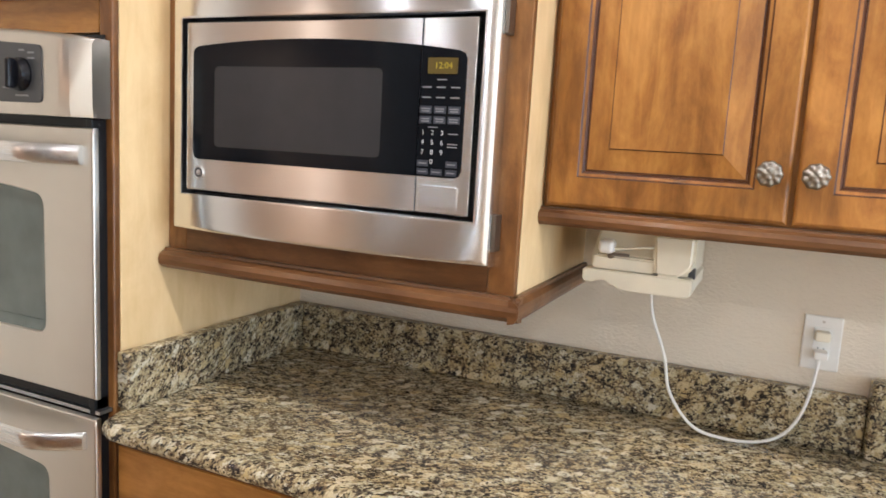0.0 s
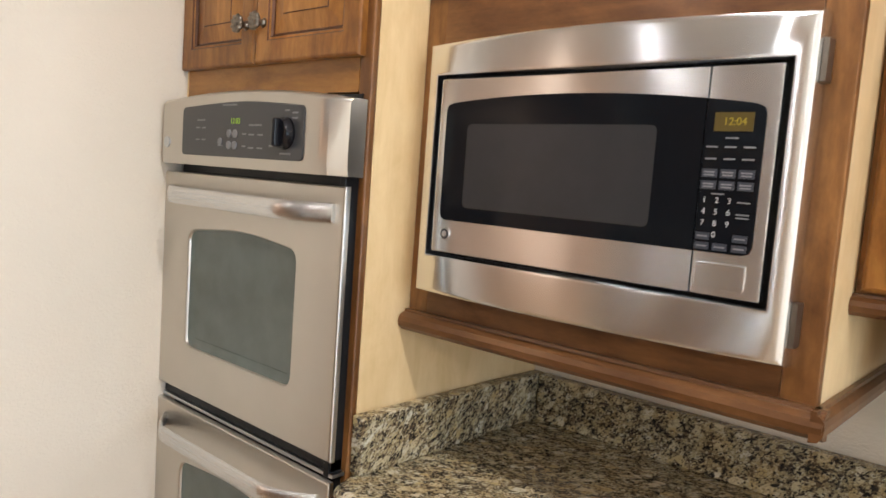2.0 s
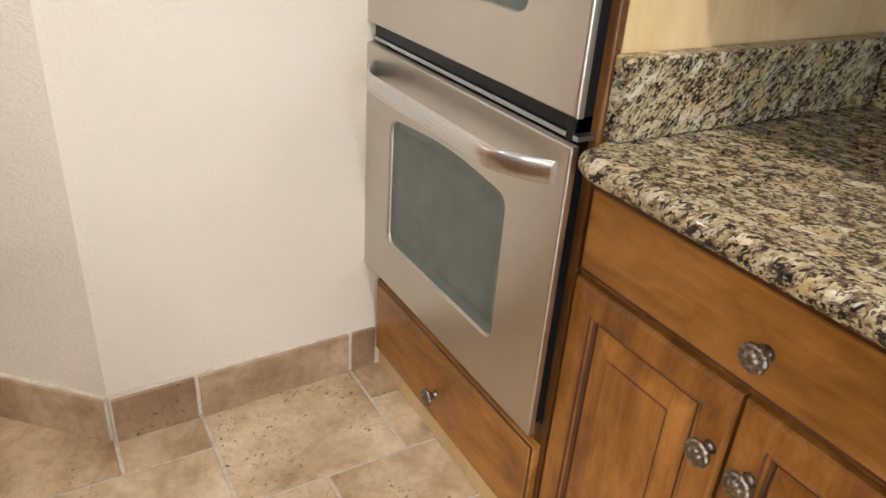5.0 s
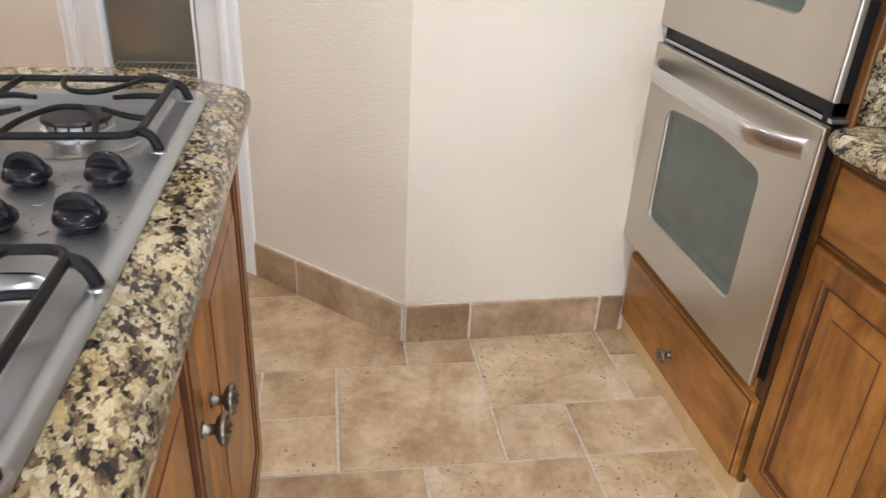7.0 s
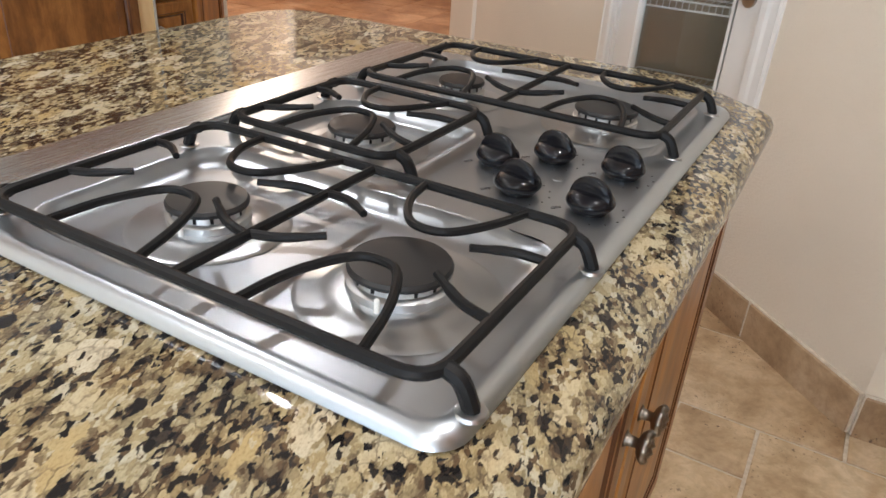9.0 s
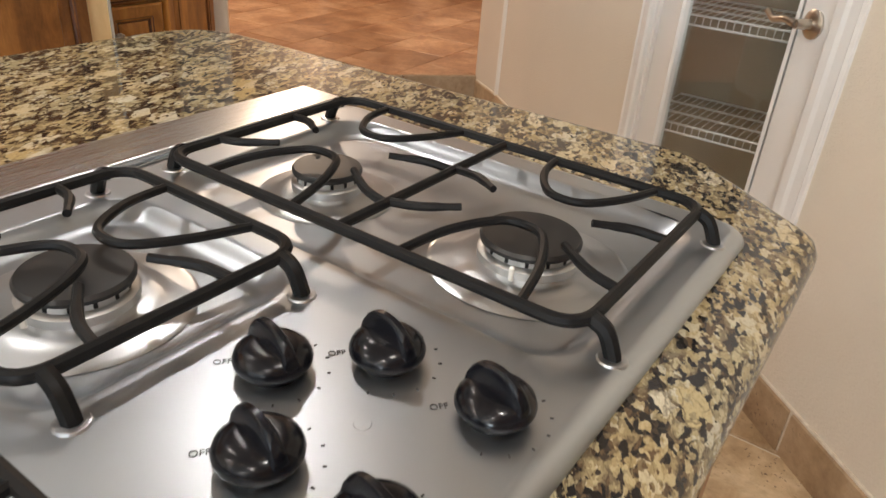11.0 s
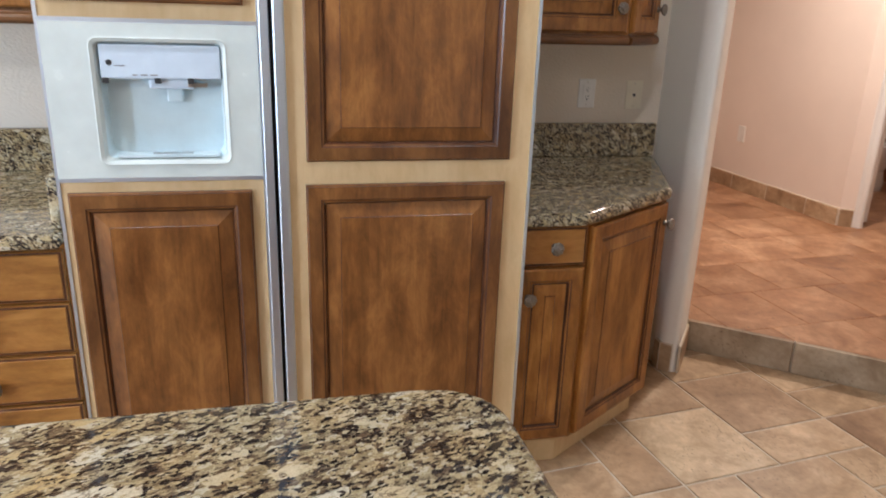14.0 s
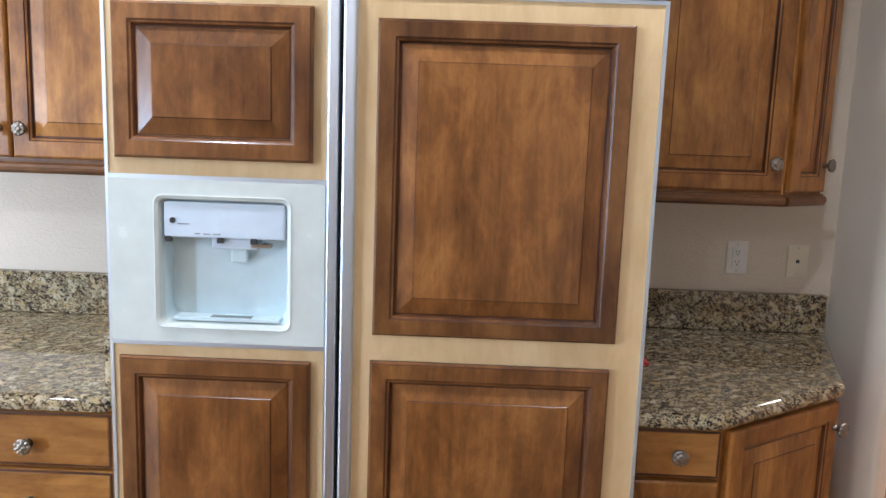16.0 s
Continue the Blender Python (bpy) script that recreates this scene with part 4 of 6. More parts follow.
def microwave():
    t = thing("microwave", pose(-0.69, 1.35, 1.307), "built-in stainless microwave with black glass door and keypad", "microwave")
    X0, X1, Z0, Z1 = -1.066, -0.32, 1.305, 1.818
    ix0, ix1, iz0, iz1 = -1.033, -0.352, 1.386, 1.748

    def outline(i, y, rise=0.01, n=16):
        lo = [(X0 + i + (X1 - X0 - 2 * i) * k / n, y, Z0 + i - 0.004 * (1 - (2 * k / n - 1) ** 2)) for k in range(n + 1)]
        hi = [(X1 - i - (X1 - X0 - 2 * i) * k / n, y, Z1 - i + rise * (1 - (2 * k / n - 1) ** 2) - 0.004) for k in range(n + 1)]
        return lo + hi

    def inner(i, y, n=16):
        lo = [(ix0 + i + (ix1 - ix0 - 2 * i) * k / n, y, iz0 + i) for k in range(n + 1)]
        hi = [(ix1 - i - (ix1 - ix0 - 2 * i) * k / n, y, iz1 - i) for k in range(n + 1)]
        return lo + hi

    bow = lambda lp, d: [(x, y - d * (1 - ((x + 0.693) / 0.373) ** 2), z) for x, y, z in lp]
    bm = bmesh.new()
    loft(bm, [outline(0, 1.389), outline(0, 1.366), bow(outline(0.004, 1.355), 0.011), bow(outline(0.012, 1.3505), 0.012), bow(inner(-0.006, 1.348), 0.012), bow(inner(-0.001, 1.349), 0.012), inner(0.0, 1.356), inner(0.0, 1.4)])
    part("trim_frame", bm, STEEL_MW, t, "wide bowed stainless trim frame", smooth=True)
    part("body", bx(-1.05, -0.34, 1.388, 1.82, 1.35, 1.79), BLACK, t)
    dx0, dx1, dz0, dz1 = ix0 + 0.011, ix1 - 0.011, iz0 + 0.008, iz1 - 0.007
    SPL = -0.4705
    dr = part("door", bx(dx0, SPL - 0.0008, 1.349, 1.385, dz0, dz1, bev=0.003), STEEL_MW, t, "stainless microwave door", smooth=True)
    ct = part("control_panel", bx(SPL + 0.0008, dx1, 1.349, 1.385, dz0, dz1, bev=0.003), STEEL_MW, t, smooth=True)

    def glass(x0, x1, left, right):
        pts, n = [], 14
        top = lambda x: 1.682 + 0.024 * (1 - ((x + 0.73) / 0.35) ** 2)
        r = 0.014
        lo = [(x0 + (r if left else 0), 1.46), (x1 - (r if right else 0), 1.46)]
        pts += [(x0, 1.474), (x0 + 0.004, 1.464)] if left else []
        pts += lo
        pts += [(x1 - 0.004, 1.464), (x1, 1.474)] if right else []
        pts += [(x1, top(x1) - 0.012), (x1 - 0.004, top(x1) - 0.003)] if right else [(x1, top(x1))]
        pts += [(x1 - 0.016 + (x0 - x1 + 0.032) * k / n, top(x1 - 0.016 + (x0 - x1 + 0.032) * k / n)) for k in range(n + 1)]
        pts += [(x0 + 0.004, top(x0) - 0.003), (x0, top(x0) - 0.012)] if left else [(x0, top(x0))]
        bm = bmesh.new()
        loft(bm, [[(x, 1.35, z) for x, z in pts], [(x, 1.3475, z) for x, z in pts]], False, True)
        return bm

    part("door_glass", glass(-1.003, SPL - 0.0008, True, False), BLACKGLASS, dr, "glossy black glass")
    wp = rounded([(-0.945, 1.488), (-0.548, 1.488), (-0.548, 1.652), (-0.945, 1.652)], 0.012, 4)
    bm = bmesh.new()
    loft(bm, [[(x, 1.348, z) for x, z in wp], [(x, 1.3469, z) for x, z in wp]], False, True)
    part("window", bm, MWGLASS, dr, "dark grey mesh window")
    part("badge", lathe(bmesh.new(), [(0.0135, 0), (0.0135, 0.003), (0.0125, 0.0042), (0.0112, 0.0042), (0.0105, 0.0034)], 28, pose(-0.985, 1.349, 1.432, 90, 0, 0)), HANDLE, dr, "small round maker's badge", smooth=True)
    part("badge_face", lathe(bmesh.new(), [(0.0104, 0.0035), (0.0104, 0.0038), (0.006, 0.0038)], 24, pose(-0.985, 1.349, 1.432, 90, 0, 0)), PANELGREY, dr)
    part("badge_mark", lathe(bmesh.new(), [(0.0062, 0.0038), (0.006, 0.0043), (0.003, 0.0044)], 20, pose(-0.985, 1.349, 1.432, 90, 0, 0)), HANDLE, dr)
    part("keypad", glass(SPL + 0.0008, -0.381, False, True), BLACKGLASS, ct, "black glass keypad")
    Y = 1.3468
    part("display", bx(-0.456, -0.398, Y - 0.0004, Y + 0.001, 1.643, 1.671), LEDBACK, ct, "amber clock display")
    face = lambda x, z: pose(x, Y - 0.0006, z, 90, 0, 0)
    letters("clock", "12:04", 0.016, face(-0.425, 1.657), LEDAMBER, ct, "amber clock digits")
    key = lambda x, z, w, h: part("key", bx(x - w, x + w, Y - 0.0004, Y + 0.001, z - h, z + h), BUTTON, ct)
    bar = lambda x, z, w, h=0.0012: part("lettering", bx(x - w, x + w, Y - 0.0008, Y + 0.001, z - h, z + h), INK, ct)
    for r, z in enumerate((1.618, 1.6, 1.58, 1.562)):
        for c, x in enumerate((-0.456, -0.428, -0.4)):
            if r > 1:
                key(x, z, 0.0115, 0.0065)
                bar(x, z - 0.0027, 0.0078)
            bar(x, z + 0.0016, 0.0085)
    for z in (1.484, 1.469):
        for x in (-0.457, -0.429, -0.4):
            if z < 1.48 or x != -0.429:
                key(x, z, 0.011, 0.0055)
                bar(x, z, 0.008)
    for x, z in ((-0.427, 1.633), (-0.44, 1.549), (-0.4, 1.538), (-0.4, 1.52), (-0.4, 1.515)):
        bar(x, z, 0.0095, 0.001)
    for k, s in enumerate("123456789"):
        letters("digit", s, 0.0125, face(-0.459 + 0.019 * (k % 3), 1.539 - 0.0175 * (k // 3)), DIGIT, ct)
    letters("digit", "0", 0.0125, face(-0.44, 1.487), DIGIT, ct)
    bm = bmesh.new()
    bp = rounded([(-0.464, 1.404), (-0.386, 1.404), (-0.386, 1.445), (-0.464, 1.445)], 0.007, 4)
    loft(bm, [[(x, 1.35, z) for x, z in bp], [(x, 1.347, z) for x, z in bp], [(x, 1.346, z) for x, z in offset_poly(bp, 0.002)]], False, True)
    part("door_button", bm, STEEL_MW, ct, "stainless door button", smooth=True)


microwave()


def wall_cabinet(x0, x1):
    y0 = 1.527
    t = thing("wall_cabinet", pose((x0 + x1) / 2, y0, 1.38), "stained maple wall cabinet with two raised-panel doors", "cabinet", "wall cabinets over the back counter")
    part("body", bx(x0, x1, y0 + 0.018, BACK_Y, 1.395, 2.45), MAPLE, t)
    part("face_frame", bx(x0, x1, y0 + 0.0005, y0 + 0.018, 1.4, 2.45), WOOD, t)
    moulding(t, pose(0, y0, 0), x0 - (0.012 if x0 < -0.2 else 0), x1, 1.376, 1.412, 0.026)
    xm = (x0 + x1) / 2
    door(t, pose(0, y0, 0), x0 + 0.01, xm - 0.004, 1.417, 2.42, (xm - 0.039, 1.502), rail=0.062)
    door(t, pose(0, y0, 0), xm + 0.004, x1 - 0.005, 1.417, 2.42, (xm + 0.031, 1.502), rail=0.062)
    return t


wall_cabinet(-0.278, 0.592)
wall_cabinet(0.594, 1.464)


BASE_Y = 1.254


def base_cabinet(x0, x1):
    t = thing("base_cabinet", pose((x0 + x1) / 2, BASE_Y, 0), "stained maple base cabinet with drawer over two doors", "cabinet", "base cabinets along the back wall")
    m = pose(0, BASE_Y, 0)
    part("body", bx(x0, x1, BASE_Y + 0.018, BACK_Y, 0.1, 0.873), MAPLE, t)
    part("face_frame", bx(x0, x1, BASE_Y, BASE_Y + 0.018, 0.09, 0.873), WOOD, t)
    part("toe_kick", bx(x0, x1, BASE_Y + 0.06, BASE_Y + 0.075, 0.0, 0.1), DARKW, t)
    xm = (x0 + x1) / 2
    drawer(t, m, x0 + 0.006, x1 - 0.006, 0.69, 0.845, (xm + 0.012, 0.757))
    door(t, m, x0 + 0.006, xm - 0.003, 0.1, 0.678, (xm - 0.024, 0.573))
    door(t, m, xm + 0.003, x1 - 0.006, 0.1, 0.678, (xm + 0.044, 0.573))
    return t


for k in range(4):
    base_cabinet(-1.114 + 0.702 * k, -1.114 + 0.702 * (k + 1) - 0.001)

EDGE = [(0.016, 0.874), (0.006, 0.876), (0.001, 0.882), (0.0, 0.89), (0.001, 0.9), (0.006, 0.909), (0.014, 0.913), (0.022, 0.914)]
bm = slab([(-1.114, 1.245), (-1.09, 1.185), (-1.06, 1.172), (1.7, 1.165), (1.7, BACK_Y), (-1.114, BACK_Y)], EDGE)
solid("countertop", bm, GRANITE2, "speckled tan and black granite countertop with rounded edge", "countertop", smooth=True)
bm = bx(-1.076, 0.355, 1.868, 1.905, 0.915, 1.04, bev=0.004)
solid("backsplash", bm, GRANITE2, "low speckled granite backsplash along the wall", "backsplash")
solid("backsplash", bx(-1.114, -1.078, 1.245, 1.905, 0.915, 1.04, bev=0.004), GRANITE2, "low speckled granite backsplash on the cabinet side", "backsplash")
solid("backsplash", bx(0.356, 1.6, 1.845, 1.905, 0.915, 1.085, bev=0.012), GRANITE2, "raised speckled granite sill beyond the outlet", "backsplash", smooth=True)


def outlet(m, label="white duplex outlet in a white plate", sockets=True, jack=False, mat=None):
    t = thing("outlet", m, label, "outlet")
    part("plate", bx(-0.038, 0.038, -0.006, 0.0, -0.06, 0.06, bev=0.003), mat or WHITEP, t, m=m)
    if sockets:
        part("insert", bx(-0.018, 0.018, -0.0085, -0.005, -0.035, 0.035, bev=0.002), WHITEP, t, m=m)
        for zz in (0.018, -0.018):
            bm = bmesh.new()
            box(bm, -0.0065, -0.0045, -0.0092, -0.008, zz, zz + 0.008)
            box(bm, 0.0045, 0.0065, -0.0092, -0.008, zz, zz + 0.008)
            box(bm, -0.0025, 0.0025, -0.0092, -0.008, zz - 0.009, zz - 0.004)
            part("slots", bm, INKDARK, t, m=m)
    if jack:
        part("jack", bx(-0.006, 0.006, -0.008, -0.005, -0.007, 0.005), INKDARK, t, m=m)
    for zz in (0.047, -0.047):
        part("screw", lathe(bmesh.new(), [(0.003, 0), (0.003, 0.001)], 10, m @ pose(0, -0.006, zz, 90, 0, 0)), NICKEL, t)
    return t


outlet(pose(0.256, BACK_Y, 1.14), "white outlet with a plug in its plate")


def can_opener():
    t = thing("can_opener", pose(-0.105, 1.7, 1.25), "ivory under-cabinet electric can opener", "can opener")
    def profile_block(name, prof, y0, y1, bev, label=""):
        bm = bmesh.new()
        loft(bm, [[(x, y, z) for x, z in prof] for y in (y0, y1)], True, True)
        bmesh.ops.bevel(bm, geom=list(bm.edges), offset=bev, segments=3, affect="EDGES")
        return part(name, bm, IVORY, t, label, smooth=True)

    profile_block("body", [(-0.204, 1.284), (0.0, 1.284), (0.0, 1.374), (-0.186, 1.374), (-0.2, 1.31)], 1.64, 1.86, 0.006)
    profile_block("motor_cover", [(-0.07, 1.286), (-0.018, 1.286), (0.006, 1.312), (0.006, 1.374), (-0.078, 1.374)], 1.605, 1.72, 0.009, "rounded ivory motor cover")
    profile_block("base", [(-0.152, 1.262), (-0.135, 1.251), (-0.005, 1.25), (0.004, 1.256), (0.004, 1.288), (-0.21, 1.288), (-0.21, 1.264), (-0.204, 1.26), (-0.187, 1.26), (-0.18, 1.27), (-0.165, 1.272)], 1.608, 1.84, 0.003)
    profile_block("front_lip", [(-0.196, 1.289), (-0.068, 1.289), (-0.068, 1.316), (-0.19, 1.318)], 1.616, 1.65, 0.004)
    part("lever", tube(bmesh.new(), curve([(-0.165, 1.604, 1.335), (-0.13, 1.602, 1.336), (-0.1, 1.606, 1.341), (-0.074, 1.612, 1.343)], 5), 0.005, 8, 0.6), IVORY, t, smooth=True)
    part("knob", bx(-0.178, -0.147, 1.585, 1.622, 1.324, 1.352, bev=0.009, seg=3), WHITEP, t, "white lever tip", smooth=True)
    part("cutter", bx(-0.156, -0.12, 1.606, 1.618, 1.319, 1.325, bev=0.001), PEWTER, t, "small steel cutter")
    part("wheel", lathe(bmesh.new(), [(0.006, 0), (0.006, 0.008), (0.003, 0.01)], 14, pose(-0.156, 1.618, 1.318, 90, 0, 0)), PEWTER, t, smooth=True)
    part("slot", bx(-0.008, 0.0045, 1.64, 1.66, 1.285, 1.305), INKDARK, t)


can_opener()
bm = tube(bmesh.new(), curve([(-0.085, 1.7, 1.252), (-0.075, 1.7, 1.19), (-0.045, 1.72, 1.1), (-0.03, 1.74, 1.02), (0.02, 1.77, 0.945), (0.085, 1.8, 0.92), (0.155, 1.82, 0.921), (0.205, 1.84, 0.945), (0.235, 1.85, 1.0), (0.25, 1.868, 1.07), (0.256, 1.886, 1.115)], 8), 0.0034, 8)
cord = thing("power_cord", pose(0.09, 1.8, 0.918), "thin white power cord hanging to the outlet", "cord")
part("cable", bm, WHITEP, cord, smooth=True)
part("plug", bx(0.242, 0.27, 1.862, 1.898, 1.11, 1.128, bev=0.005), WHITEP, cord, smooth=True)
part("plug_cap", bx(0.24, 0.272, 1.87, 1.898, 1.148, 1.17, bev=0.006), IVORY, cord, smooth=True)


# ---- the island with its cooktop ----
ISLAND = [(-1.435, -0.972), (-0.2, -0.959), (-0.1, -0.85), (-0.1, 0.03), (-0.265, 0.208), (-1.305, 0.198), (-1.46, 0.008)]
TOP_PTS = rounded(ISLAND, [0.14, 0.05, 0.05, 0.05, 0.035, 0.03, 0.04], 7)


def island():
    t = thing("island_cabinet", pose(-0.78, -0.3, 0), "stained maple kitchen island cabinet with raised-panel doors", "cabinet")
    body = offset_poly(ISLAND, 0.057)
    part("body", slab(body, [(0, 0.1), (0, 0.873)]), WOOD, t)
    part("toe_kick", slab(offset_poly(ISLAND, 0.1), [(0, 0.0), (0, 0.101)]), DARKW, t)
    y = 0.151
    m = pose(0, y, 0, 0, 0, 180)
    door(t, m, 0.302, 0.745, 0.115, 0.85, (0.716, 0.648))
    door(t, m, 0.755, 1.25, 0.115, 0.85, (0.788, 0.636))
    for p, q in ((body[4], body[3]), (body[6], body[5])):
        w = dist(p, q)
        dm = along(p, q)
        door(t, dm, 0.012, w - 0.012, 0.115, 0.85, t=0.018, rail=0.04, name="end_panel")
    p, q = body[0], body[6]
    dm = along(q, p)
    w = dist(p, q)
    for k in range(2):
        door(t, dm, 0.01 + k * w / 2, (k + 1) * w / 2 - 0.01, 0.115, 0.85, t=0.018, name="end_panel")
    return t


island()
solid("island_countertop", slab(TOP_PTS, EDGE), GRANITE, "polished granite island top, cream, brown and black", "countertop", smooth=True)


def square_ring(x0, x1, y0, y1, n):
    """n points a side round a rectangle, counter-clockwise."""
    c = [(x0, y0), (x1, y0), (x1, y1), (x0, y1)]
    return [tuple(c[i][k] + (c[(i + 1) % 4][k] - c[i][k]) * j / n for k in (0, 1)) for i in range(4) for j in range(n)]


def round_ring(x0, x1, y0, y1, r, n):
    """The same count of points on a rounded rectangle, starting in the middle of a corner."""
    h, out = n // 2, []
    for cx, cy, a0, ex, ey in ((x0 + r, y0 + r, 225, x1 - r, y0), (x1 - r, y0 + r, 315, x1, y1 - r), (x1 - r, y1 - r, 45, x0 + r, y1), (x0 + r, y1 - r, 135, x0, y0 + r)):
        q = n // 3
        for j in range(q):
            a = radians(a0 + 45 * j / q)
            out.append((cx + r * math.cos(a), cy + r * math.sin(a)))
        sx, sy = cx + r * math.cos(radians(a0 + 45)), cy + r * math.sin(radians(a0 + 45))
        for j in range(n - 2 * q):
            u = j / (n - 2 * q)
            out.append((sx + (ex - sx) * u, sy + (ey - sy) * u))
        a2 = a0 + 90
        for j in range(q):
            a = radians(a2 - 45 + 45 * j / q)
            nx, ny = {225: (x1 - r, y0 + r), 315: (x1 - r, y1 - r), 45: (x0 + r, y1 - r), 135: (x0 + r, y0 + r)}[a0]
            out.append((nx + r * math.cos(a), ny + r * math.sin(a)))
    return out


CZ = 0.93
WELLS = [(-1.203, -0.893, -0.372, 0.1), (-0.873, -0.633, -0.372, -0.118), (-0.617, -0.347, -0.372, 0.1)]


def grate(parent, x0, x1, y0, y1, cells, cross):
    """Cast-iron pan support: outer frame, cross bars, loops and fingers over each burner, feet."""
    g, z, r = thing("grate", pose((x0 + x1) / 2, (y0 + y1) / 2, CZ), "black cast-iron pan support on the cooktop", "grate", "cooktop pan supports"), 0.957, 0.0053
    bm = bmesh.new()
    ring = [(x, y, z) for x, y in rounded([(x0, y0), (x1, y0), (x1, y1), (x0, y1)], 0.03, 6)]
    tube(bm, ring + [ring[0], ring[1]], r, 8, caps=False)
    part("frame", bm, IRON, g, smooth=True)
    for yc in cross:
        part("crossbar", tube(bmesh.new(), [(x0, yc, z), (x1, yc, z)], r * 0.92, 8), IRON, g, smooth=True)
    for (cx, cy) in cells:
        hw = 0.045
        for sx, reach in ((x0, 0.098), (x1, 0.105)):
            s = 1 if sx == x0 else -1
            pts = curve([(sx, cy - hw - 0.012, z), (sx + s * reach * 0.5, cy - hw, z + 0.004), (sx + s * reach * 0.92, cy - hw * 0.45, z + 0.006), (sx + s * reach, cy + 0.004, z + 0.006),
                         (sx + s * reach * 0.9, cy + hw * 0.55, z + 0.006), (sx + s * reach * 0.5, cy + hw, z + 0.004), (sx, cy + hw + 0.012, z)], 5)
            part("loop", tube(bmesh.new(), pts, r * 0.8, 8), IRON, g, smooth=True)
        ends = [yy for yy in (y0, y1, *cross) if abs(yy - cy) < 0.2]
        lo, hi = min(ends), max(ends)
        for ey, s in ((lo, 1), (hi, -1)):
            for fx in (-0.054, 0.054):
                pts = curve([(cx + fx, ey, z), (cx + fx * 0.88, ey + s * 0.03, z + 0.003), (cx + fx * 0.5, ey + s * 0.062, z + 0.006)], 5)
                part("finger", tube(bmesh.new(), pts, [r * 0.85] * 8 + [r * 0.7] * (len(pts) - 8), 8), IRON, g, smooth=True)
    for fx, s in ((x0 + 0.02, 1), (x1 - 0.02, -1)):
        for fy, q in ((y0, -1), (y1, 1)):
            pts = curve([(fx, fy, z), (fx, fy + q * 0.012, z - 0.006), (fx, fy + q * 0.02, z - 0.022), (fx, fy + q * 0.021, CZ + 0.001)], 4)
            part("foot", tube(bmesh.new(), pts, 0.0068, 8), IRON, g, smooth=True)
            part("pad", lathe(bmesh.new(), [(0.0125, CZ - 0.001), (0.011, CZ + 0.0015), (0.008, CZ + 0.002)], 14, pose(fx, fy + q * 0.021, 0)), CHROME, g, smooth=True)
    return g


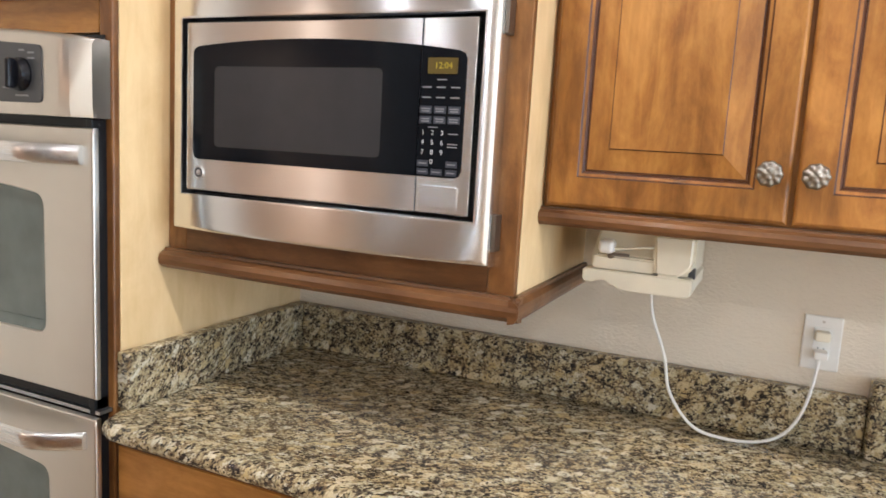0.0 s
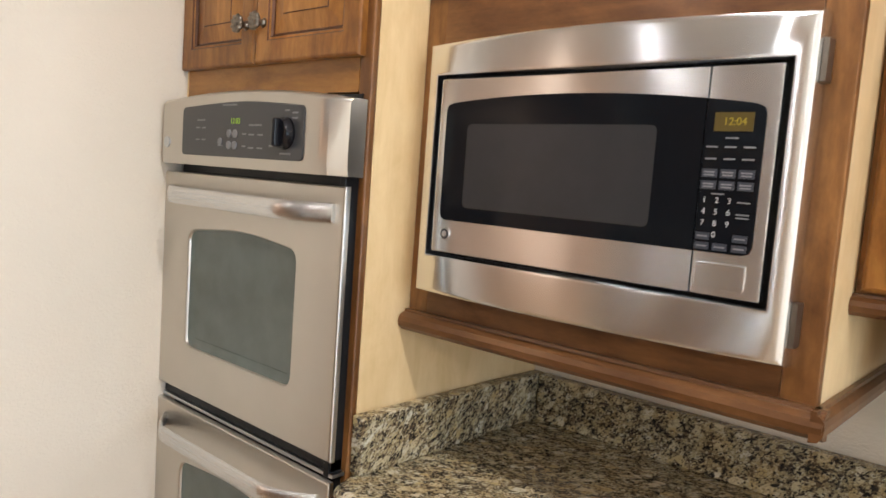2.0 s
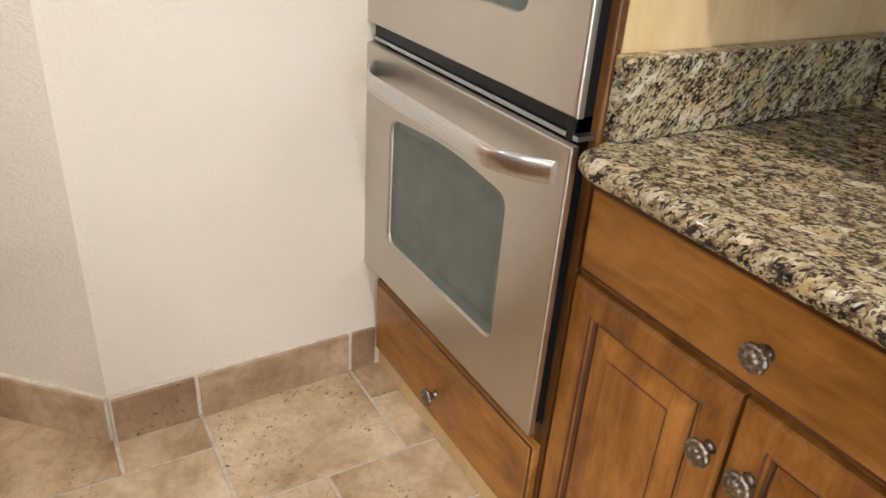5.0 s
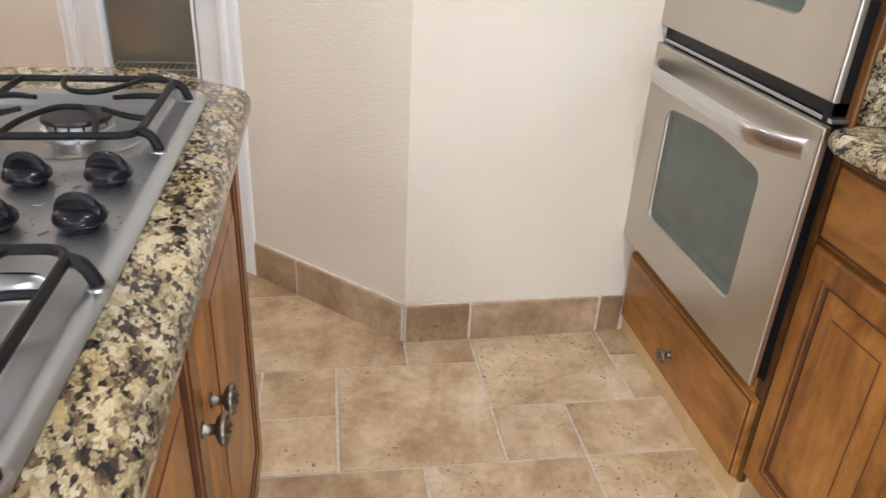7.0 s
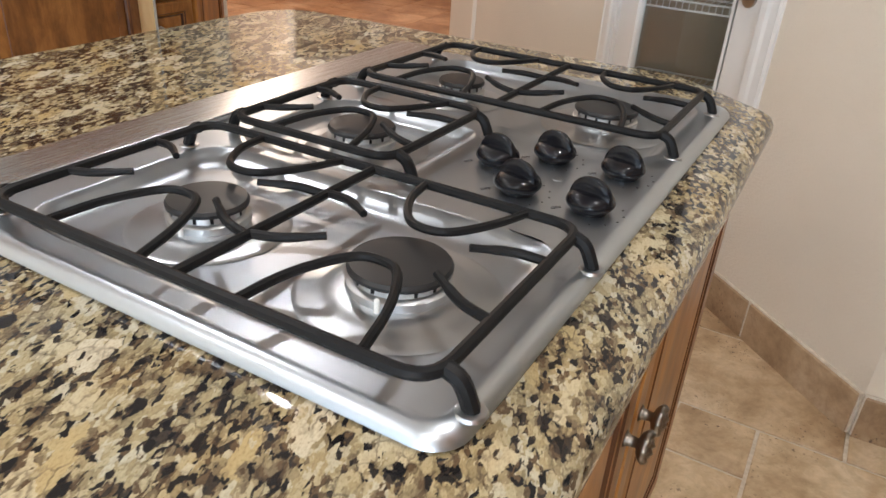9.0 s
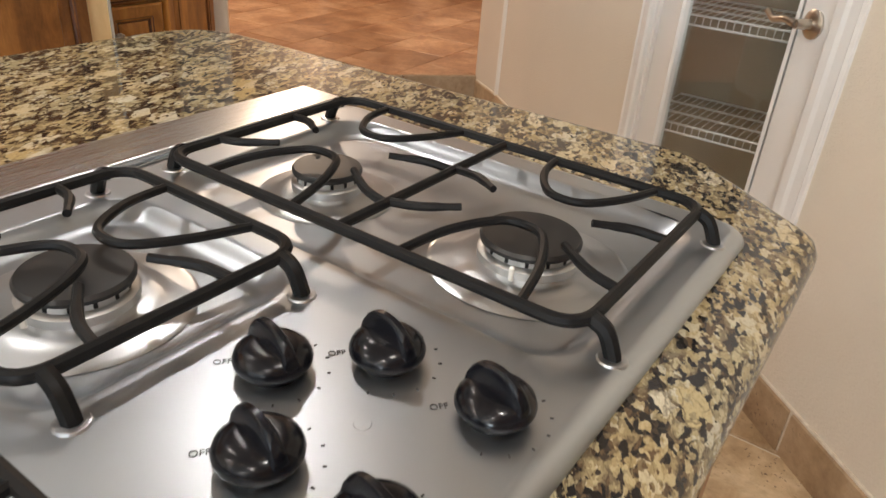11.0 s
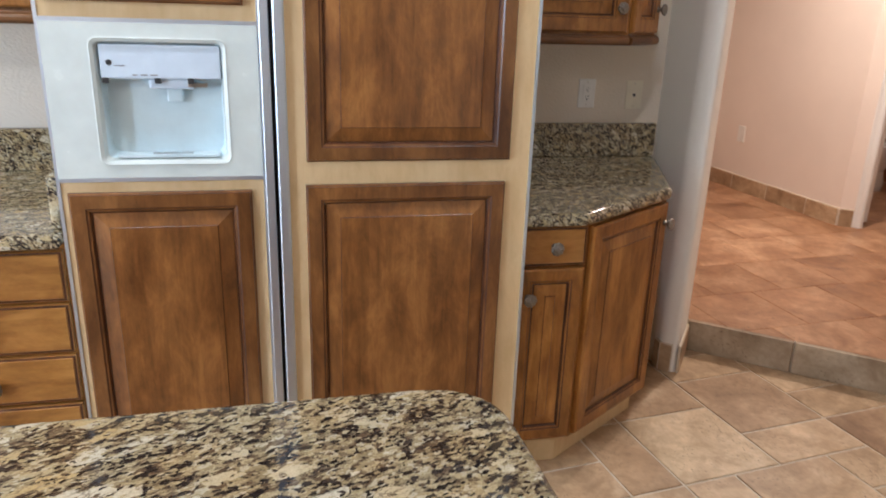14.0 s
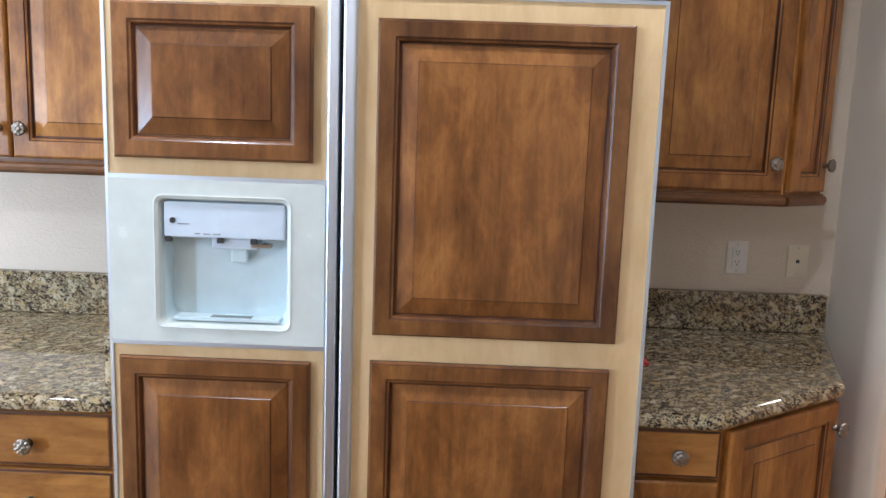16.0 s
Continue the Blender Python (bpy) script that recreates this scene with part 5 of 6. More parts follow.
def cooktop():
    t = thing("cooktop", pose(-0.777, -0.13, 0.914), "stainless five-burner gas cooktop set in the island", "cooktop")
    X0, X1, Y0, Y1 = -1.24, -0.313, -0.418, 0.136
    bm = bmesh.new()
    n = 9
    sq = lambda d, z: [(x, y, z) for x, y in square_ring(X0 + d, X1 - d, Y0 + d, Y1 - d, n)]
    rr = lambda d, z, r: [(x, y, z) for x, y in round_ring(X0 + d, X1 - d, Y0 + d, Y1 - d, r, n)]
    loft(bm, [rr(0.004, 0.9142, 0.026), rr(0.0, 0.9175, 0.03), rr(0.002, 0.9235, 0.03), rr(0.007, 0.9278, 0.027), rr(0.013, 0.9303, 0.023), rr(0.0175, 0.9302, 0.018), sq(0.0185, CZ), sq(0.019, CZ)])
    xs = [X0 + 0.019] + [v for w in WELLS for v in (w[0], w[1])] + [X1 - 0.019]
    ya, yb = Y0 + 0.019, Y1 - 0.019

    def flat(a, b, c, d):
        if b - a > 1e-5 and d - c > 1e-5:
            bm.faces.new([bm.verts.new(p) for p in ((a, c, CZ), (b, c, CZ), (b, d, CZ), (a, d, CZ))])

    for k in range(0, len(xs), 2):
        flat(xs[k], xs[k + 1], ya, yb)
    for x0, x1, y0, y1 in WELLS:
        flat(x0, x1, ya, y0)
        flat(x0, x1, y1, yb)
        q = lambda d, z: [(x, y, z) for x, y in square_ring(x0 + d, x1 - d, y0 + d, y1 - d, n)]
        o = lambda d, z, r: [(x, y, z) for x, y in round_ring(x0 + d, x1 - d, y0 + d, y1 - d, r, n)]
        loft(bm, [q(0, CZ), o(0.004, CZ, 0.04), o(0.007, CZ - 0.001, 0.04), o(0.013, CZ - 0.006, 0.037), o(0.02, CZ - 0.0115, 0.033), o(0.028, CZ - 0.0142, 0.03), o(0.036, CZ - 0.0145, 0.028)], False, True)
    bmesh.ops.remove_doubles(bm, verts=bm.verts, dist=0.0002)
    part("top_plate", bm, STEEL_TOP, t, "brushed stainless top with sunken wells", smooth=True, turn=False)
    for bx0, by0, r in ((-1.035, -0.012, 0.046), (-1.02, -0.246, 0.036), (-0.74, -0.238, 0.043), (-0.465, -0.225, 0.04), (-0.47, -0.004, 0.046)):
        m = pose(bx0, by0, CZ - 0.0138) @ Matrix.Diagonal((1, 1, 0.84, 1))
        b = part("burner_dish", lathe(bmesh.new(), [(r * 2.02, 0.0), (r * 1.9, 0.0025), (r * 1.55, 0.003), (r * 1.4, 0.007), (r * 1.1, 0.009), (r * 0.9, 0.009)], 40, m), CHROME, t, "shallow polished dish", smooth=True)
        part("burner_ring", lathe(bmesh.new(), [(r * 1.02, 0.008), (r * 1.03, 0.018), (r * 0.98, 0.02), (r * 0.9, 0.021), (r * 0.88, 0.028), (r * 0.5, 0.028)], 36, m), ALLOY, b, "dull alloy burner ring", smooth=True)
        pb = bmesh.new()
        for q in range(14):
            box(pb, r * 0.86, r * 0.905, -0.0016, 0.0016, 0.0215, 0.0278)
            bmesh.ops.rotate(pb, cent=(0, 0, 0), matrix=Matrix.Rotation(2 * math.pi / 14, 3, "Z"), verts=pb.verts[:])
        part("gas_ports", pb, BLACK, b, m=m)
        part("burner_cap", lathe(bmesh.new(), [(r * 0.9, 0.028), (r * 1.0, 0.03), (r * 1.01, 0.034), (r * 0.96, 0.0375), (r * 0.6, 0.0385)], 36, m), CAPBLACK, b, "matt black burner cap", smooth=True)
        part("igniter", lathe(bmesh.new(), [(0.0025, 0.012), (0.0025, 0.026), (0.001, 0.028)], 8, m @ pose(r * 1.12, r * 0.25, 0)), WHITEP, b)
    for kx, ky in ((-0.769, -0.058), (-0.826, -0.007), (-0.827, 0.08), (-0.706, -0.002), (-0.708, 0.082)):
        m = pose(kx, ky, CZ + 0.0002, 0, 0, 78) @ Matrix.Diagonal((1.03, 1.03, 0.96, 1))
        k = part("control_knob", lathe(bmesh.new(), [(0.019, 0.0), (0.0195, 0.004), (0.0232, 0.0055), (0.0256, 0.009), (0.0258, 0.012), (0.0242, 0.0165), (0.0195, 0.021), (0.012, 0.0232)], 32, m), KNOBBLACK, t, "glossy black control knob", smooth=True)
        fb = bmesh.new()
        loops = []
        for q in range(17):
            a = math.pi * q / 16
            px, pz = -0.0245 * math.cos(a), 0.0125 + 0.0265 * math.sin(a) ** 0.8
            deep = pz - 0.0122
            loops.append([(px * (1 - 0.06 * e), w, 0.0122 + deep * (1 - e)) for e, w in ((1.0, -0.0098), (0.7, -0.0062), (0.35, -0.0046), (0.12, -0.0038), (0.0, -0.0018), (0.0, 0.0018), (0.12, 0.0038), (0.35, 0.0046), (0.7, 0.0062), (1.0, 0.0098))])
        loft(fb, loops, True, True)
        part("grip", fb, KNOBBLACK, k, m=m, smooth=True)
        letters("marking", "OFF", 0.0072, pose(kx + 0.017, ky - 0.031, CZ + 0.0006, 0, 0, 140), INKDARK, t)
        for s in range(7):
            a = radians(20 + s * 26)
            part("tick", bx(-0.0012, 0.0012, -0.0006, 0.0006, 0, 0.0006), INKDARK, t, m=pose(kx + 0.037 * math.cos(a), ky + 0.037 * math.sin(a), CZ + 0.0002, 0, 0, math.degrees(a)))
    part("light_dot", lathe(bmesh.new(), [(0.006, 0), (0.0055, 0.0005)], 14, pose(-0.767, 0.022, CZ)), STEEL_TOP, t)


cooktop()
grate(None, -1.188, -0.912, -0.36, 0.094, [(-1.035, -0.012), (-1.03, -0.246)], [-0.133])
grate(None, -0.866, -0.638, -0.36, -0.13, [(-0.745, -0.24)], [])
grate(None, -0.605, -0.332, -0.36, 0.108, [(-0.468, -0.222), (-0.472, -0.004)], [-0.125])
v = thing("downdraft_vent", pose(-0.777, -0.45, 0.914), "long brushed stainless downdraft vent lid behind the cooktop", "vent")
part("base_strip", bx(-1.245, -0.31, -0.505, -0.421, 0.9142, 0.92), STEEL_LID, v)
part("lid", bx(-1.24, -0.315, -0.5, -0.426, 0.92, 0.933, bev=0.003), STEEL_LID, v, smooth=True)


# ---- the refrigerator wall ----
FZ = -1.885
FM = pose(0, 0, 0, 0, 0, 180)


def fridge():
    """Built in the frame x' = -x, y' = -y, so that x' grows towards the hall and y' into the wall."""
    t = thing("refrigerator", pose(-1.18, FZ, 0), "built-in side-by-side refrigerator with wood-panelled doors", "refrigerator")
    Y = 1.885
    part("body", bx(0.56, 1.8, Y + 0.085, 2.68, 0.0, 2.13), BLACK, t, m=FM)
    part("toe_grille", bx(0.56, 1.8, Y + 0.03, Y + 0.05, 0.0, 0.1), BLACK, t, m=FM)
    gr = part("top_grille", bx(0.556, 1.804, Y + 0.012, Y + 0.05, 1.875, 2.13), ALU, t, "aluminium top grille", m=FM)
    for k in range(6):
        part("louvre", bx(0.58, 1.78, Y + 0.004, Y + 0.014, 1.9 + k * 0.036, 1.922 + k * 0.036), ALU, gr, m=FM)

    def leaf(name, x0, x1, panels, label):
        bm = bmesh.new()
        for z0, z1 in ((0.11, 1.06), (1.447, 1.862)) if name == "freezer_door" else ((0.11, 1.862),):
            box(bm, x0 + 0.008, x1 - 0.008, Y + 0.004, Y + 0.05, z0, z1)
        d = part(name, bm, MAPLE, t, label, m=FM)
        for a in ((x0, x0 + 0.008, 0.11, 1.87), (x1 - 0.008, x1, 0.11, 1.87), (x0 + 0.008, x1 - 0.008, 1.862, 1.87), (x0 + 0.008, x1 - 0.008, 0.102, 0.11)):
            part("edge_trim", bx(a[0], a[1], Y, Y + 0.05, a[2], a[3]), ALU, d, "pale aluminium edge trim", m=FM)
        for a in panels:
            p = pose(0, Y + 0.004, 0)
            bm = bmesh.new()
            q, tt = 0.047, 0.019
            loft(bm, [rect(*a, i, y) for i, y in ((0, 0), (0, -tt + 0.009), (0.004, -tt + 0.006), (0.006, -tt), (q - 0.008, -tt), (q - 0.004, -tt + 0.003), (q, -tt + 0.004), (q + 0.004, -tt + 0.01), (q + 0.004, 0))], index=[1, 0, 1, 0, 1, 0, 1, 1])
            part("panel_frame", bm, [DARKW, GLAZE], d, "dark glazed panel frame", m=FM @ p)
            bm = bmesh.new()
            loft(bm, [rect(*a, q + i, y) for i, y in ((0.005, -0.002), (0.005, -tt + 0.012), (0.007, -tt + 0.012), (0.044, -tt + 0.003), (0.046, -tt + 0.0005), (0.049, -tt + 0.0005))], False, True, index=[1, 1, 0, 1, 0])
            part("raised_panel", bm, [DARKP, GLAZE], d, "mottled dark stained raised panel", m=FM @ p)
        return d

    fl = leaf("freezer_door", 0.55, 1.066, [(0.576, 1.028, 1.491, 1.836), (0.574, 1.027, 0.16, 1.025)], "light maple freezer door panel")
    leaf("fridge_door", 1.118, 1.808, [(1.172, 1.738, 1.099, 1.815), (1.168, 1.729, 0.16, 1.035)], "light maple refrigerator door panel")
    part("handle_channel", bx(1.063, 1.087, Y - 0.012, Y + 0.05, 0.11, 1.87, bev=0.003), ALU, t, "long aluminium edge handle", m=FM)
    part("handle_channel", bx(1.096, 1.125, Y - 0.014, Y + 0.05, 0.11, 1.87, bev=0.005), ALU, t, "long bright aluminium edge handle", m=FM)
    part("door_gap", bx(1.086, 1.096, Y + 0.02, Y + 0.05, 0.11, 1.87), BLACK, t, m=FM)
    # dispenser
    a = (0.558, 1.058, 1.063, 1.444)
    bm = bmesh.new()
    n = 9
    px0, px1, pz0, pz1 = a
    rx0, rx1, rz0, rz1 = 0.672, 0.972, 1.106, 1.4
    sq = [(x, Y - 0.004, z) for x, z in square_ring(px0, px1, pz0, pz1, n)]
    o = lambda d, y, r: [(x, y, z) for x, z in round_ring(rx0 + d, rx1 - d, rz0 + d, rz1 - d, r, n)]
    loft(bm, [[(x, Y + 0.004, z) for x, _, z in sq], sq, o(-0.012, Y - 0.004, 0.022), o(-0.008, Y - 0.007, 0.02), o(0.0, Y - 0.002, 0.016), o(0.006, Y + 0.016, 0.014), o(0.012, Y + 0.055, 0.03)], False, True, index=[0, 0, 0, 0, 0, 1])
    bm.faces.ensure_lookup_table()
    bm.faces[-1].material_index = 1
    dp = part("dispenser", bm, [CREAM, RECESS_LIT], fl, "cream plastic ice and water dispenser", m=FM, smooth=True)
    for b in ((0.556, 1.06, 1.444, 1.454), (0.556, 1.06, 1.053, 1.063)):
        part("edge_trim", bx(b[0], b[1], Y - 0.003, Y + 0.01, b[2], b[3]), ALU, fl, m=FM)
    part("control_face", bx(0.682, 0.966, Y + 0.002, Y + 0.053, 1.31, 1.394, bev=0.006), CREAM2, dp, "pale blue-white control face", m=FM, smooth=True)
    part("nozzle_block", bx(0.79, 0.9, Y + 0.012, Y + 0.053, 1.285, 1.312, bev=0.006), CREAM2, dp, m=FM)
    part("paddle", bx(0.828, 0.868, Y + 0.036, Y + 0.045, 1.25, 1.29, bev=0.004), RECESS_LIT, dp, m=FM)
    for x in (0.692, 0.814, 0.892):
        part("lever", bx(x - 0.007, x + 0.007, Y + 0.0, Y + 0.012, 1.3, 1.313), PANELGREY, dp, m=FM)
    part("lever", bx(0.885, 0.93, Y + 0.004, Y + 0.03, 1.292, 1.3), NICKEL, dp, m=FM)
    part("badge", lathe(bmesh.new(), [(0.007, 0), (0.007, 0.0015)], 16, FM @ pose(0.704, Y + 0.002, 1.35, 90, 0, 0)), PANELGREY, dp)
    for x0, x1, z in ((0.715, 0.742, 1.341), (0.755, 0.768, 1.319), (0.775, 0.792, 1.319), (0.797, 0.815, 1.319)):
        part("lettering", bx(x0, x1, Y + 0.0012, Y + 0.003, z, z + 0.0025), INK, dp, m=FM)
    part("drip_tray", bx(0.70, 0.95, Y + 0.004, Y + 0.053, 1.114, 1.121), RECESS_LIT, dp, m=FM)
    for k in range(16):
        part("slot", bx(0.786 + k * 0.0062, 0.789 + k * 0.0062, Y + 0.012, Y + 0.034, 1.1205, 1.1222), PANELGREY, dp, m=FM)


fridge()


def left_drawers():
    Y = 1.945
    t = thing("drawer_cabinet", pose(-0.2, -1.945, 0), "stained maple base cabinet with a stack of drawers", "cabinet")
    m = FM @ pose(0, Y, 0)
    part("body", bx(0.095, 0.535, Y + 0.018, 2.71, 0.1, 0.873), MAPLE, t, m=FM)
    part("face_frame", bx(0.095, 0.535, Y, Y + 0.018, 0.09, 0.873), WOOD, t, m=FM)
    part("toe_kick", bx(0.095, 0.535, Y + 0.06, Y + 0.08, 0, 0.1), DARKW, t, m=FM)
    for k in range(5):
        z1 = 0.858 - k * 0.152
        drawer(t, m, 0.107, 0.528, z1 - 0.144, z1, (0.318, z1 - 0.082))
    c = thing("base_cabinet", pose(0.36, -1.945, 0), "stained maple base cabinet beside the drawers", "cabinet")
    part("body", bx(-0.8, 0.093, Y + 0.018, 2.71, 0.1, 0.873), MAPLE, c, m=FM)
    part("face_frame", bx(-0.8, 0.093, Y, Y + 0.018, 0.09, 0.873), WOOD, c, m=FM)
    part("toe_kick", bx(-0.8, 0.093, Y + 0.06, Y + 0.08, 0, 0.1), DARKW, c, m=FM)
    door(c, m, -0.35, 0.085, 0.115, 0.858, (-0.32, 0.75))
    door(c, m, -0.79, -0.356, 0.115, 0.858, (-0.39, 0.75))


left_drawers()
bm = slab([(-0.537, -2.715), (0.85, -2.715), (0.85, -1.865), (-0.537, -1.885)], EDGE)
solid("countertop", bm, GRANITE2, "speckled grey-tan granite countertop beside the refrigerator", "countertop", smooth=True)
solid("backsplash", bx(-0.5, 0.85, -2.718, -2.685, 0.915, 1.06, bev=0.004), GRANITE2, "low speckled granite backsplash", "backsplash")
solid("backsplash", bx(-0.538, -0.51, -2.68, -1.93, 0.915, 1.06, bev=0.008), GRANITE2, "granite side splash against the refrigerator", "backsplash")


def upper(name, m, doors, x0, x1, depth, z0, label, mould=True):
    t = thing(name, m @ pose((x0 + x1) / 2, 0, z0), label, "cabinet", "wall cabinets beside the refrigerator")
    part("body", bx(x0, x1, 0.018, depth, z0 + 0.012, 2.45), MAPLE, t, m=m)
    part("face_frame", bx(x0, x1, 0, 0.018, z0 + 0.02, 2.45), WOOD, t, m=m)
    if mould:
        moulding(t, m, x0, x1, z0 - 0.012, z0 + 0.026, 0.024)
    for a, b, k in doors:
        door(t, m, a, b, z0 + 0.034, 2.42, k)
    return t


UL = FM @ pose(0, 2.37, 0)
upper("wall_cabinet", UL, [(0.053, 0.5, (0.088, 1.548)), (-0.4, 0.046, (0.015, 1.548))], -0.41, 0.53, 0.34, 1.43, "stained maple wall cabinet beside the refrigerator")

# the angled corner cabinet
CP = [(-1.815, -1.937), (-2.02, -1.933), (-2.478, -2.235), (-2.7, -2.79), (-2.7, -2.845), (-1.815, -2.845)]


def corner():
    t = thing("corner_cabinet", pose(-2.2, -2.3, 0), "stained maple corner base cabinet with an angled door", "cabinet")
    body = offset_poly([(-1.775, -1.938), (-2.055, -1.935), (-2.497, -2.228), (-2.7, -2.76), (-2.7, -2.845), (-1.775, -2.845)], 0.04)
    part("body", slab(body, [(0, 0.1), (0, 0.873)]), WOOD, t)
    part("toe_kick", slab(offset_poly(CP, 0.06), [(0, 0), (0, 0.101)]), MAPLE, t, "light maple toe board")
    b = body
    m = along(b[0], b[1])
    w = dist(b[0], b[1])
    drawer(t, m, 0.004, w - 0.006, 0.74, 0.868, (w / 2, 0.805))
    door(t, m, 0.004, w - 0.006, 0.112, 0.73, (0.038, 0.637), rail=0.045)
    m = along(b[1], b[2])
    w = dist(b[1], b[2])
    door(t, m, 0.012, w - 0.012, 0.112, 0.862, (w - 0.03, 0.79))


corner()
bm = slab(rounded(CP, [0, 0.02, 0.03, 0.02, 0, 0], 4), EDGE)
solid("countertop", bm, GRANITE2, "speckled granite countertop with an angled corner", "countertop", smooth=True)
solid("backsplash", bx(-2.7, -1.815, -2.847, -2.815, 0.915, 1.055, bev=0.004), GRANITE2, "low speckled granite backsplash in the corner", "backsplash")
UR = FM @ pose(0, 2.52, 0)
upper("wall_cabinet", UR, [(1.9, 2.36, (2.325, 1.52))], 1.815, 2.372, 0.325, 1.4, "stained maple wall cabinet above the corner counter")
UA = along((-2.372, -2.52), (-2.56, -2.67))
upper("wall_cabinet", UA, [(0.012, 0.228, (0.205, 1.52))], 0.0, 0.24, 0.13, 1.4, "narrow angled stained maple wall cabinet end")
outlet(FM @ pose(2.375, 2.85, 1.178))
outlet(FM @ pose(2.592, 2.85, 1.173), "ivory telephone jack plate on the wall", False, True, IVORY)
rb = thing("plastic_clip", pose(-1.95, -2.36, 0.914), "small red plastic clip on the counter", "clip")
part("body", bx(-1.95, -1.875, -2.39, -2.34, 0.9145, 0.922, bev=0.002), REDP, rb)


# ---- floor tiles, each one a piece ----
UNIT = 0.2045
OX, OY = -1.297, 0.335
KITCHEN = [(4.5, 1.9), (-1.845, 1.9), (-1.845, 0.55), D1, R, J, L1, L0, (-2.72, -2.6), (-2.72, -2.84), (4.5, -2.84)]


def inside(p, poly):
    hit, n = False, len(poly)
    for i in range(n):
        (x0, y0), (x1, y1) = poly[i], poly[(i + 1) % n]
        if (y0 > p[1]) != (y1 > p[1]) and p[0] < x0 + (p[1] - y0) / (y1 - y0) * (x1 - x0):
            hit = not hit
    return hit


TILE_MESH = {}


def tile_mesh(w, h, gap=0.007, mat=None):
    key = (round(w, 4), round(h, 4), mat.name)
    if key not in TILE_MESH:
        bm = bmesh.new()
        a, b = w / 2 - gap / 2, h / 2 - gap / 2
        loft(bm, [[(-a + i, -b + i, z), (a - i, -b + i, z), (a - i, b - i, z), (-a + i, b - i, z)] for i, z in ((0, -0.012), (0, -0.002), (0.0025, 0.0))], True, True)
        TILE_MESH[key] = mesh_of("tile", bm, mat)
    return TILE_MESH[key]


rng = random.Random(5)


def tile_field(known, i0, i1, j0, j1):
    """Cells of a mixed pattern: the given tiles first, then whatever fits."""
    taken, tiles = set(), []

    def lay(i, j, w, h):
        cells = {(i + a, j + b) for a in range(w) for b in range(h)}
        if cells & taken or not all(i0 <= c[0] < i1 and j0 <= c[1] < j1 for c in cells):
            return False
        taken.update(cells)
        tiles.append((i, j, w, h))
        return True

    for k in known:
        lay(*k)
    for j in range(j0, j1):
        for i in range(i0, i1):
            if (i, j) not in taken:
                sizes = [(2, 2), (2, 3), (3, 2), (2, 2), (1, 2), (2, 1)]
                rng.shuffle(sizes)
                for s in sizes + [(1, 2), (2, 1), (1, 1)]:
                    if lay(i, j, *s):
                        break
    return tiles


def set_tiles(tiles, m, keep, brown=(), pale=()):
    """Sets the tiles of a field on the floor; those across its edge are cut along y = SEAM."""
    for i, j, w, h in tiles:
        c = m @ Vector(((i + w / 2) * UNIT, (j + h / 2) * UNIT, 0))
        corners = [m @ Vector(((i + a * w) * UNIT, (j + b * h) * UNIT, 0)) for a in (0.03, 0.97) for b in (0.03, 0.97)]
        if not any(inside((q.x, q.y), KITCHEN) or (-3.4 < q.x < -1.9 and -1.1 < q.y < 0.84) for q in corners + [c]):
            continue
        if c.x + c.y < -6.2 or c.x > 4.45 or all(-1.3 < q.x < -0.2 and -0.8 < q.y < 0.05 for q in corners):
            continue
        side = [keep * (q.y - SEAM) > 0.004 for q in corners]
        if not any(side):
            continue
        # The passage field takes the dimmed tan; listed pale tiles keep the plain stone.
        me = tile_mesh(w * UNIT, h * UNIT, 0.009, TILE_DARK if (i, j) in brown else TILE_TAN_DIM if (keep < 0) != ((i, j) in pale) else TILE)
        turn = rng.choice((0, 180)) if w != h else rng.choice((0, 90, 180, 270))
        place = pose(c.x, c.y, -rng.random() * 0.0008) @ m.to_3x3().to_4x4() @ pose(0, 0, 0, 0, 0, turn)
        if all(side):
            put("tile", me, ground, place)
            continue
        bm = bmesh.new()
        bm.from_mesh(me)
        bm.transform(place)
        bmesh.ops.bisect_plane(bm, geom=bm.verts[:] + bm.edges[:] + bm.faces[:], plane_co=(0, SEAM + keep * 0.005, 0), plane_no=(0, -keep, 0), clear_outer=True)
        part("tile", bm, me.materials[0], ground)


